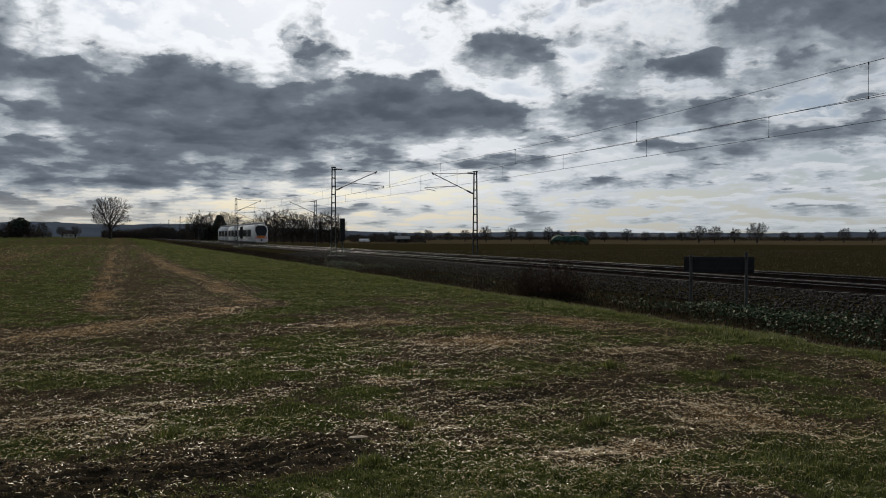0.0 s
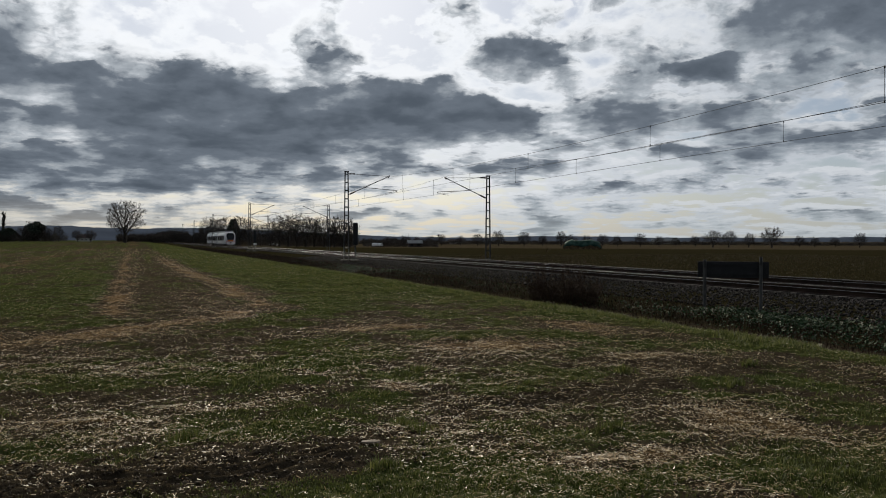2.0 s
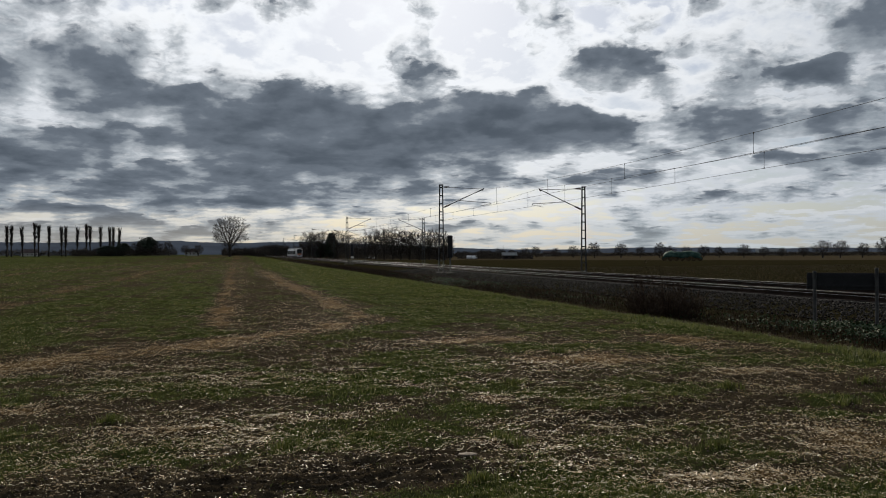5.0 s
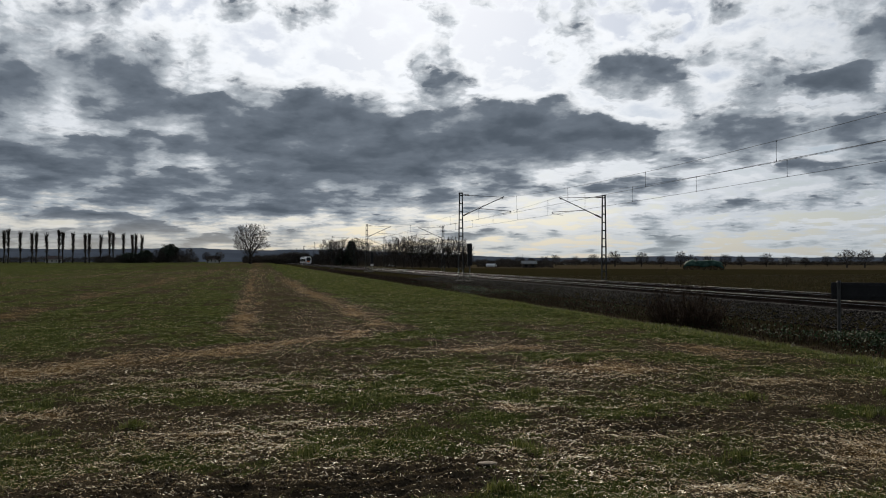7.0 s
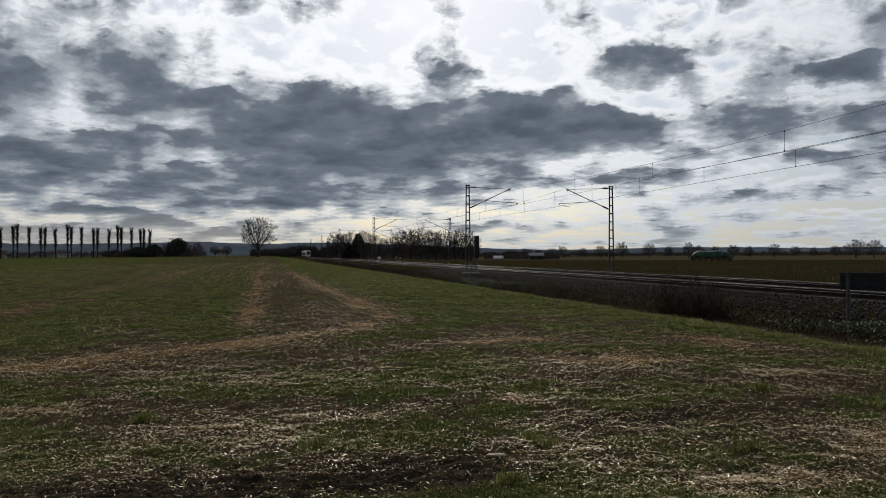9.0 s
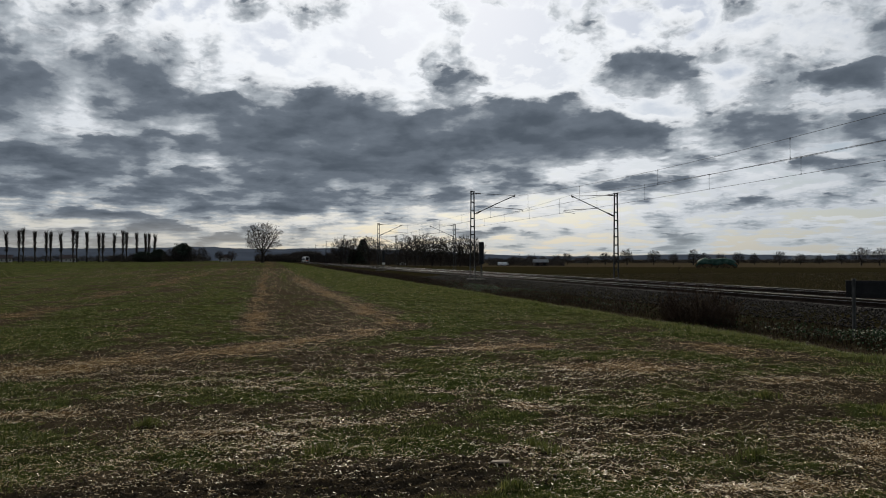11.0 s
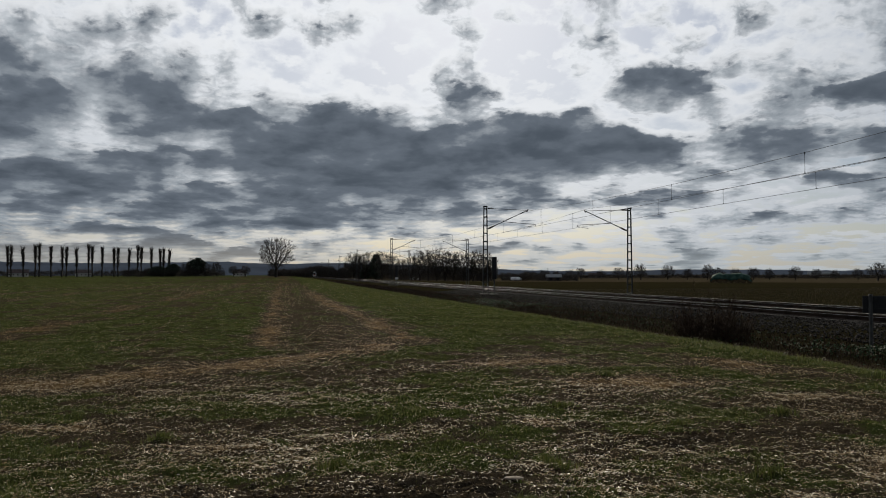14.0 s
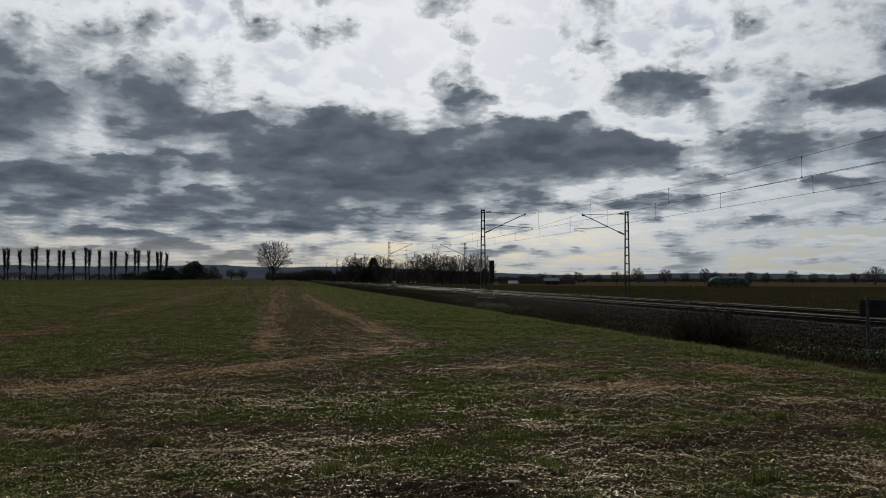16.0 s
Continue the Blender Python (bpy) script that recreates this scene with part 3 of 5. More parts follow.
def make_track(xc, label):
    t = thing("railway_track", label, "railway track", "railway tracks", pose(xc, 0, 0))
    for s in (-1, 1):
        bm = bmesh.new()
        rail_mesh(bm, s * 0.7535, -80, 1000)
        r = part("rail", bm, M_RAIL, t, "rusty steel rail")
        bm = bmesh.new()
        box(bm, s * 0.7535 - 0.030, s * 0.7535 + 0.030, -80, 1000, RAIL_Z - 0.004, RAIL_Z + 0.003)
        part("running_surface", bm, M_RAILTOP, r, "polished steel running surface")
        bm = bmesh.new()
        g = -s
        xr = s * 0.7535
        loft(bm, [[Vector((xr + g * a, y, RAIL_Z + b)) for a, b in ((0.018, 0.004), (0.044, -0.019), (0.040, -0.032), (0.016, -0.010))] for y in (-80, 1000)])
        part("gauge_face", bm, M_GAUGE, r, "polished inner face of the rail head")
    # sleepers: tapered concrete, lower in the middle
    bm = bmesh.new()
    secs = []
    for x, w, h in ((-1.30, 0.13, 0.16), (-1.28, 0.145, 0.19), (-0.45, 0.145, 0.19), (-0.3, 0.11, 0.15), (0.3, 0.11, 0.15), (0.45, 0.145, 0.19), (1.28, 0.145, 0.19), (1.30, 0.13, 0.16)):
        secs.append([Vector((x, a, b)) for a, b in ((-w, 0), (w, 0), (w * 0.78, h), (-w * 0.78, h))])
    loft(bm, secs)
    first = part("sleeper", bm, M_CONCRETE, t, "grey concrete sleeper")
    first.location = (0, 6.0, RAIL_Z - 0.152 - 0.192)
    rng = random.Random(int(xc * 10))
    for i in range(1, 140):
        s = new("sleeper", first.data)
        s.parent = t
        s.location = (rng.uniform(-0.02, 0.02), 6.0 + 0.6 * i, RAIL_Z - 0.152 - 0.192 + rng.uniform(-0.008, 0.004))
        s.rotation_euler = (0, 0, rng.uniform(-0.008, 0.008))
    v, f = [], []
    for i in range(560):
        y = 90.0 + 0.6 * i
        o = len(v)
        for a, b, c in ((-1.3, -0.13, 0.0), (1.3, -0.13, 0.0), (1.3, 0.13, 0.0), (-1.3, 0.13, 0.0), (-1.3, -0.1, 0.19), (1.3, -0.1, 0.19), (1.3, 0.1, 0.19), (-1.3, 0.1, 0.19)):
            v.append((a, y + b, RAIL_Z - 0.344 + c))
        f += [(o + p, o + q, o + r, o + s) for p, q, r, s in ((4, 5, 6, 7), (0, 1, 5, 4), (2, 3, 7, 6), (3, 0, 4, 7), (1, 2, 6, 5))]
    tagged(raw("far_sleepers", v, f, M_CONCRETE, t), kind="stuff")
    return t


TOP_Z, ARM_Z, FOOT_Z, TIP_Z, CONTACT_Z = 7.38, 7.20, 5.45, 7.05, 5.62


def make_mast(side, reach, label, group):
    """Flat lattice mast with a cantilever over its track. side: +1 reaches towards +x."""
    t = thing("catenary_mast", label, "catenary mast", group)
    wid = lambda z: 0.21 - 0.012 * z
    for s in (-1, 1):
        bm = bmesh.new()
        pts = [[Vector((s * wid(z) + a, b, z)) for a, b in ((-0.035, -0.07), (0.035, -0.07), (0.035, 0.07), (-0.035, 0.07))] for z in (-0.4, TOP_Z)]
        loft(bm, pts)
        part("mast_channel", bm, M_STEEL, t)
    for i in range(11):
        z = 0.35 + 0.68 * i
        bm = bmesh.new()
        box(bm, -wid(z) - 0.02, wid(z) + 0.02, -0.078, 0.078, z - 0.045, z + 0.045)
        part("batten_plate", bm, M_STEEL, t)
    bm = bmesh.new()
    box(bm, -wid(7) - 0.05, wid(7) + 0.05, -0.09, 0.09, TOP_Z - 0.08, TOP_Z + 0.02)
    part("mast_cap", bm, M_STEEL, t)
    bm = bmesh.new()
    box(bm, -0.42, 0.42, -0.32, 0.32, -0.5, 0.10, 0.03)
    part("foundation", bm, M_FOOT, t, "weathered concrete foundation")
    x0 = side * 0.14
    bm = bmesh.new()
    tube(bm, (x0, 0, ARM_Z), (side * reach, 0, TIP_Z + 0.03), 0.022)
    top = part("top_tie", bm, M_STEEL, t)
    bm = bmesh.new()
    for k in range(5):
        tube(bm, (x0 + side * (0.10 + 0.1 * k), 0, ARM_Z), (x0 + side * (0.16 + 0.1 * k), 0, ARM_Z), 0.075, 0.06, 8)
    part("insulator", bm, M_INSUL, top, "brown ribbed insulator")
    a, b = Vector((x0, 0, FOOT_Z)), Vector((side * reach, 0, TIP_Z))
    bm = bmesh.new()
    tube(bm, a, b, 0.036)
    tube(bm, b + Vector((0, 0, -0.1)), b + Vector((side * 0.12, 0, 0.1)), 0.05)
    diag = part("diagonal_tube", bm, M_STEEL, t)
    bm = bmesh.new()
    d = (b - a).normalized()
    for k in range(5):
        tube(bm, a + d * (0.15 + 0.11 * k), a + d * (0.22 + 0.11 * k), 0.085, 0.065, 8)
    part("insulator", bm, M_INSUL, diag, "brown ribbed insulator")
    p = a.lerp(b, 0.40)
    q = Vector((side * (reach + 0.75), 0, CONTACT_Z + 0.28))
    bm = bmesh.new()
    tube(bm, p, q, 0.026)
    tube(bm, q, q + Vector((0, 0, -0.12)), 0.03)
    reg = part("registration_tube", bm, M_STEEL, t)
    bm = bmesh.new()
    tube(bm, q + Vector((0, 0, -0.1)), (side * (reach - 0.2), 0, CONTACT_Z + 0.02), 0.016)
    part("steady_arm", bm, M_STEEL, reg)
    return t


def wire(bm, pts, r):
    loft(bm, [[Vector(p) + Vector((r * math.cos(q), 0, r * math.sin(q))) for q in (0.4, 2.0, 3.5, 5.1)] for p in pts])


def make_overhead(xc, y_first, drop_first, drop_step, label):
    """Contact wire, messenger wire with its sag, and droppers, from mast to mast."""
    t = thing("overhead_line", label, "overhead line", "overhead lines", pose(xc, 0, 0))
    stag = lambda i: 0.2 if i % 2 else -0.2
    for i in range(9):
        y0 = y_first + SPAN * (i - 1)
        y1 = y0 + SPAN
        sag = lambda u: TIP_Z - 2.6 * u * (1 - u)
        xx = lambda u: stag(i) * (1 - u) + stag(i + 1) * u
        r = 0.0085 if i < 2 else 0.010
        bm = bmesh.new()
        wire(bm, [(xx(k / 16), y0 + SPAN * k / 16, sag(k / 16)) for k in range(17)], r)
        part("messenger_wire", bm, M_WIRE, t)
        bm = bmesh.new()
        wire(bm, [(xx(k / 4), y0 + SPAN * k / 4, CONTACT_Z) for k in range(5)], r * 1.15)
        part("contact_wire", bm, M_WIRE, t)
        if i < 4:
            y = drop_first + drop_step * math.ceil((y0 + 2 - drop_first) / drop_step)
            while y < y1 - 2:
                u = (y - y0) / SPAN
                bm = bmesh.new()
                tube(bm, (xx(u), y, CONTACT_Z), (xx(u), y, sag(u)), 0.009, 0.009, 4)
                tube(bm, (xx(u), y, CONTACT_Z - 0.02), (xx(u), y, CONTACT_Z + 0.06), 0.022, 0.022, 5)
                tube(bm, (xx(u), y, sag(u) - 0.06), (xx(u), y, sag(u) + 0.02), 0.022, 0.022, 5)
                part("dropper", bm, M_WIRE, t)
                y += drop_step


make_ballast()
make_track(NEAR_TRACK, "railway track with worn shiny rails on concrete sleepers beside the field")
make_track(FAR_TRACK, "farther railway track with worn shiny rails on concrete sleepers")
near_mast = make_mast(1, NEAR_TRACK - ROW_NEAR, "dark steel lattice catenary mast standing on the field side", "catenary masts on the field side")
near_mast.matrix_basis = pose(ROW_NEAR, 64.9, 0.0)
for i in (-1, 1, 2, 3, 4, 5, 6):
    copy_thing(near_mast, pose(ROW_NEAR, 64.9 + SPAN * i, 0.0))
far_mast = make_mast(-1, ROW_FAR - FAR_TRACK, "dark steel lattice catenary mast beyond both tracks", "catenary masts beyond the tracks")
far_mast.matrix_basis = pose(ROW_FAR, 61.9, -0.22)
for i in (-1, 1, 2, 3, 4, 5, 6):
    copy_thing(far_mast, pose(ROW_FAR, 61.9 + SPAN * i, -0.22))
make_overhead(NEAR_TRACK, 64.9, 16.8, 11.2, "thin overhead wires with droppers above the near track")
make_overhead(FAR_TRACK, 61.9, 24.9, 8.1, "thin overhead wires with droppers above the far track")

# ---------------------------------------------------------------- the train
M_SILVER = material("train_silver", (0.62, 0.63, 0.64), 0.35, 0.15, vary=0.12, scale=0.5, fine=5)
M_WHITE = material("train_white", (0.80, 0.80, 0.79), 0.35, 0.0, vary=0.10, scale=0.6, fine=5)
M_GLASSDARK = material("train_glass", (0.015, 0.017, 0.020), 0.12, 0.0, vary=0.2, scale=0.8)
M_ORANGE = material("train_orange", (0.75, 0.22, 0.03), 0.4, 0.0, vary=0.12, scale=1.5)
M_UNDER = material("train_underframe", (0.035, 0.034, 0.033), 0.8, 0.1, vary=0.35, scale=2)
M_ROOF = material("train_roof", (0.45, 0.45, 0.45), 0.6, 0.1, vary=0.25, scale=0.8)
M_LAMP = material("tail_lamp", (0.5, 0.02, 0.01), 0.3, emit=((1.0, 0.08, 0.03), 0.15))


def section(y, half, low, high, crown=0.45, lean=0.0):
    """Ring of a coach body: straight sides, rounded shoulders."""
    c = [(-half + 0.06, low), (-half, low + 0.15), (-half, low + 1.2), (-half + 0.02, high - 0.9), (-half + 0.16, high - crown), (-half + 0.55, high - 0.10), (0, high)]
    ring = c + [(-a, b) for a, b in c[-2::-1]]
    return [Vector((a, y + lean * (b - low), b)) for a, b in ring]


TRAIN_LEN = 58.2


def make_train():
    t = thing("commuter_train", "silver-white electric commuter train with dark windows and an orange nose panel", "train")
    cuts = [(0.0, 20.9), (21.3, 36.9), (37.3, 58.2)]
    for k, (y0, y1) in enumerate(cuts):
        bm = bmesh.new()
        low, high, h = 0.42, 3.72, 1.43
        secs = []
        if k == 0:
            secs += [section(0.35, h * 0.80, low + 0.15, high - 0.75, 0.5, 0.16), section(0.75, h * 0.90, low + 0.05, high - 0.25, 0.5, 0.12), section(1.5, h * 0.98, low, high - 0.02, 0.45, 0.05)]
            secs.append(section(2.4, h, low, high))
        else:
            secs.append(section(y0, h, low, high))
        if k == 2:
            secs += [section(y1 - 2.4, h, low, high), section(y1 - 1.5, h * 0.98, low, high - 0.02, 0.45, -0.05), section(y1 - 0.75, h * 0.9, low + 0.05, high - 0.25, 0.5, -0.12), section(y1 - 0.35, h * 0.8, low + 0.15, high - 0.75, 0.5, -0.16)]
        else:
            secs.append(section(y1, h, low, high))
        loft(bm, secs)
        coach = part("coach_body", bm, M_SILVER, t, "silver-white coach body", True)
        ya, yb = (y0 + 3.2 if k == 0 else y0 + 0.8), (y1 - 3.2 if k == 2 else y1 - 0.8)
        for s in (-1, 1):
            n = 5
            w = (yb - ya) / n
            for j in range(n):
                door = j in (1, 3)
                bm = bmesh.new()
                a, b = ya + j * w + 0.12, ya + (j + 1) * w - 0.12
                if door:
                    box(bm, s * (h - 0.01), s * (h + 0.02), (a + b) / 2 - 0.7, (a + b) / 2 + 0.7, 0.62, 2.75, 0.004)
                    d = part("door", bm, M_WHITE, coach, "pale double sliding door")
                    bm = bmesh.new()
                    for q in (-0.34, 0.34):
                        box(bm, s * (h + 0.012), s * (h + 0.03), (a + b) / 2 + q - 0.22, (a + b) / 2 + q + 0.22, 1.2, 2.6)
                    part("door_window", bm, M_GLASSDARK, coach)
                    for e0, e1 in ((a, (a + b) / 2 - 0.8), ((a + b) / 2 + 0.8, b)):
                        bm = bmesh.new()
                        box(bm, s * (h - 0.01), s * (h + 0.015), e0, e1, 1.45, 2.62, 0.004)
                        part("window", bm, M_GLASSDARK, coach, "dark tinted window")
                else:
                    bm = bmesh.new()
                    box(bm, s * (h - 0.01), s * (h + 0.015), a, b, 1.45, 2.62, 0.004)
                    part("window", bm, M_GLASSDARK, coach, "dark tinted window")
            bm = bmesh.new()
            box(bm, s * (h - 0.02), s * (h + 0.006), ya, yb, 1.38, 2.70)
            part("window_band", bm, M_UNDER, coach, "black band between the windows")
            bm = bmesh.new()
            box(bm, s * (h - 0.08), s * (h - 0.02), y0 + (2.6 if k == 0 else 0.4), y1 - (2.6 if k == 2 else 0.4), 0.14, 0.45)
            part("skirt", bm, M_UNDER, coach)
        for j in range(4):
            yy = y0 + 3.4 + j * (y1 - y0 - 6.8) / 3
            bm = bmesh.new()
            box(bm, -0.95, 0.95, yy - 1.35, yy + 1.35, 3.66, 3.98, 0.08)
            part("roof_unit", bm, M_ROOF, coach, "grey roof equipment box")
    for y in (21.1, 37.1):
        bm = bmesh.new()
        box(bm, -1.25, 1.25, y - 0.3, y + 0.3, 0.6, 3.45)
        part("gangway_bellows", bm, M_UNDER, t, "black gangway bellows")
    for y in (4.4, 21.1, 37.1, 53.8):
        bm = bmesh.new()
        box(bm, -1.05, 1.05, y - 1.5, y + 1.5, -0.32 + 0.55, 0.5, 0.04)
        bogie = part("bogie", bm, M_UNDER, t, "dark bogie frame")
        for dy in (-1.3, 1.3):
            for s in (-1, 1):
                bm = bmesh.new()
                tube(bm, (s * 0.72, y + dy, 0.45), (s * 0.85, y + dy, 0.45), 0.45, 0.45, 16)
                part("wheel", bm, M_UNDER, bogie)
    for end in (0, 1):
        f = (lambda y: y) if end == 0 else (lambda y: TRAIN_LEN - y)
        # raked windscreen, framed by a white arch, orange panel below, lamps and coupler
        bm = bmesh.new()
        prof = [(-0.86, 1.55), (0.86, 1.55), (1.12, 2.3), (1.02, 3.05), (0.62, 3.42), (-0.62, 3.42), (-1.02, 3.05), (-1.12, 2.3)]
        lean = lambda z: 0.20 + 0.30 * (z - 1.5)
        loft(bm, [[Vector((a, f(lean(b) + o), b)) for a, b in prof] for o in (0.0, 0.5)])
        cab = part("windscreen", bm, M_GLASSDARK, t, "large dark raked windscreen")
        bm = bmesh.new()
        for (a, b), (c, d) in zip(prof[1:], prof[2:]):
            tube(bm, (a * 1.05, f(lean(b) + 0.02), b + 0.04), (c * 1.05, f(lean(d) + 0.02), d + 0.04), 0.10, 0.10, 6)
        tube(bm, (prof[-1][0] * 1.05, f(lean(2.3)), 2.34), (prof[0][0] * 1.05, f(lean(1.55)), 1.59), 0.10, 0.10, 6)
        part("windscreen_frame", bm, M_WHITE, cab, "white arched cab frame")
        bm = bmesh.new()
        loft(bm, [[Vector((a, f(0.14 + o + 0.05 * (b - 1)), b)) for a, b in ((-0.62, 1.12), (0.62, 1.12), (0.80, 1.52), (-0.80, 1.52))] for o in (0.0, 0.4)])
        part("nose_panel", bm, M_ORANGE, t, "orange nose panel")
        bm = bmesh.new()
        loft(bm, [[Vector((a, f(0.18 + o), b)) for a, b in ((-0.95, 0.30), (0.95, 0.30), (1.05, 0.96), (-1.05, 0.96))] for o in (0.0, 0.5)])
        part("nose_apron", bm, M_WHITE, t, "pale nose apron")
        bm = bmesh.new()
        tube(bm, (0, f(-0.25), 0.75), (0, f(0.4), 0.75), 0.16, 0.16, 8)
        part("coupler", bm, M_UNDER, t)
        for s in (-1, 1):
            bm = bmesh.new()
            tube(bm, (s * 0.95, f(0.10), 1.12), (s * 0.95, f(0.3), 1.12), 0.11, 0.11, 10)
            part("tail_light", bm, M_LAMP if end == 0 else M_WHITE, t)
    # pantograph on the middle coach
    bm = bmesh.new()
    tube(bm, (0, 31.0, 3.95), (0, 29.4, 4.75), 0.04)
    tube(bm, (0, 29.4, 4.75), (0, 30.6, CONTACT_Z - RAIL_Z - 0.04), 0.035)
    tube(bm, (-0.8, 30.6, CONTACT_Z - RAIL_Z - 0.03), (0.8, 30.6, CONTACT_Z - RAIL_Z - 0.03), 0.03)
    part("pantograph", bm, M_UNDER, t)
    return t


train = make_train()
TRAIN_START, TRAIN_SPEED = 148.3, 35.9      # metres along the track, metres a second

# ---------------------------------------------------------------- trees and far land
def branch_out(rng, trunk, targets, step, reach, kill, tip, up=0.02, twigs=2):
    """Limbs that grow towards free space in the crown: rows of ax ay az bx by bz r0 r1."""
    k = max(2, int(trunk / step))
    nodes = [np.array((rng.normal(0, 0.05), rng.normal(0, 0.05), -0.4 + (trunk + 0.4) * i / k)) for i in range(k + 1)]
    parent = [-1] + list(range(k))
    live = np.array(targets)
    best, idx = np.full(len(live), 1e9), np.zeros(len(live), int)
    fresh = list(range(len(nodes)))
    for _ in range(90):
        for j in fresh:
            d = np.linalg.norm(live - nodes[j], axis=1)
            m = d < best
            best[m], idx[m] = d[m], j
        keep = best > kill
        live, best, idx = live[keep], best[keep], idx[keep]
        pull = best < reach
        if len(live) == 0 or not pull.any():
            break
        fresh = []
        for j in np.unique(idx[pull]):
            to = live[pull & (idx == j)] - nodes[j]
            d = (to / np.linalg.norm(to, axis=1)[:, None]).mean(0) + rng.normal(0, 0.26, 3) + np.array([0, 0, up])
            d /= np.linalg.norm(d) + 1e-9
            nodes.append(nodes[j] + d * step)
            parent.append(int(j))
            fresh.append(len(nodes) - 1)
    load = np.zeros(len(nodes))
    kids = np.zeros(len(nodes), int)
    for j in range(len(nodes) - 1, 0, -1):
        load[j] += 1 if kids[j] == 0 else 0
        load[parent[j]] += load[j]
        kids[parent[j]] += 1
    rad = tip * np.maximum(load, 1) ** 0.48
    segs = []
    for j in range(1, len(nodes)):
        p = parent[j]
        segs.append((*nodes[p], *nodes[j], min(rad[p], rad[j] * 1.35), rad[j]))
        if load[j] <= 3:
            for _ in range(twigs):
                d = nodes[j] - nodes[p] + rng.normal(0, 0.62, 3) * step + np.array([0, 0, 0.15 * step])
                e = nodes[j] + d * rng.uniform(0.7, 1.5)
                segs.append((*nodes[j], *e, tip * 0.75, tip * 0.4))
    return np.array(segs)


def crown_space(rng, n, low, high, half, shape=1.0, holes=0.45):
    """Points in a rounded crown, with a lumpy outline."""
    p = rng.uniform(-1, 1, (n * 4, 3))
    a = np.arctan2(p[:, 1], p[:, 0])
    lump = 1 + holes * (fbm(a * 1.6 + 9, p[:, 2] * 2.2, 1.0, 3, int(rng.integers(1, 90))) - 0.5) * 2
    r = np.sqrt(p[:, 0] ** 2 + p[:, 1] ** 2 + np.abs(p[:, 2]) ** (2 * shape))
    p = p[r < lump][:n]
    return p * np.array([half, half, (high - low) / 2]) + np.array([0, 0, (high + low) / 2])


def bare_tree(seed, height, label, group="", width=0.42, clear=0.25, low=0.22, n=700, step=0.035, tip=0.024, twigs=2, shape=0.9, gap=0.055, name="bare_tree"):
    rng = np.random.default_rng(seed)
    t = thing(name, label, "tree", group)
    pts = crown_space(rng, n, height * low, height, height * width, shape)
    s = branch_out(rng, height * clear, pts, height * step, height * 0.45, height * gap, tip, twigs=twigs)
    thick = s[:, 6] > 5 * tip
    v, f = segments(s[thick], 6)
    raw("trunk", v, f, M_BARK, t, True)
    v, f = segments(s[~thick], 3)
    raw("crown", v, f, M_TWIG, t)
    return t


def leafy_tree(seed, height, half, label, group="", low=0.08, n=5200, size=0.30, pointed=0.0):
    """Dense evergreen: a stem and a crown of many small sprays."""
    rng = np.random.default_rng(seed)
    t = thing("evergreen_tree", label, "tree", group)
    v, f = segments([(0, 0, -0.4, 0, 0, height * 0.8, height * 0.03, height * 0.008)], 8)
    raw("trunk", v, f, M_BARK, t, True)
    p = crown_space(rng, n, height * low, height, half, 0.9, 0.45)
    h = np.clip((p[:, 2] / height - low) / (1 - low), 0, 1)
    p[:, :2] *= (1 - pointed * h)[:, None]
    u = rng.normal(0, 1, (n, 3))
    u /= np.linalg.norm(u, axis=1)[:, None]
    w = np.cross(u, rng.normal(0, 1, (n, 3)))
    w /= np.linalg.norm(w, axis=1)[:, None]
    s = size * (0.5 + rng.random((n, 1)))
    v = np.stack([p - u * s, p + w * s * 0.6, p + u * s * 1.2, p - w * s * 0.6], 1).reshape(-1, 3)
    raw("crown", v, (np.arange(n) * 4)[:, None] + np.array([[0, 1, 2, 3]]), M_EVERGREEN, t)
    return t


def poplar(seed, height, label, group):
    """Lopped poplar: tall bare stem with short steep shoots."""
    rng = np.random.default_rng(seed)
    t = thing("poplar", label, "tree", group)
    segs = []
    stems = [(0, 0)] if seed % 2 else [(-0.9, 0.2), (1.0, -0.3)]
    for sx, sy in stems:
        h = height * rng.uniform(0.88, 1.0)
        lean = rng.normal(0, 0.012)
        bm = bmesh.new()
        rings = []
        for k in range(7):
            z, r = h * 0.90 * k / 6 - (0.5 if k == 0 else 0), 0.42 - 0.042 * k
            wx = rng.normal(0, 0.08)
            rings.append([Vector((sx + lean * z + wx + r * math.cos(q), sy + r * math.sin(q), z)) for q in (0, 1.05, 2.09, 3.14, 4.19, 5.24)])
        loft(bm, rings)
        part("trunk", bm, M_BARK, t, smooth=True)
        for k in range(125):
            z = h * (0.26 + 0.63 * rng.random() ** 0.75)
            a = rng.uniform(0, 6.28)
            o = rng.uniform(0.25, 0.6)
            L = rng.uniform(1.2, 2.7) * (0.6 + 0.6 * z / h)
            p = np.array([sx + lean * z, sy, z])
            q = p + np.array([math.cos(a) * o * L * 0.6, math.sin(a) * o * L * 0.6, L * 0.55])
            r = q + np.array([math.cos(a) * 0.1 * L, math.sin(a) * 0.1 * L, L * 0.45])
            segs.append((*p, *q, 0.13, 0.10, 0))
            segs.append((*q, *r, 0.08, 0.04, 0))
            for _ in range(3):
                e = q + rng.normal(0, 0.5, 3) + np.array([0, 0, 0.6])
                segs.append((*q, *e, 0.06, 0.03, 0))
    v, f = segments(np.array(segs)[:, :8], 3)
    raw("crown", v, f, M_TWIG, t)
    return t


def place(az, dist):
    return dist * math.sin(radians(az)), dist * math.cos(radians(az))


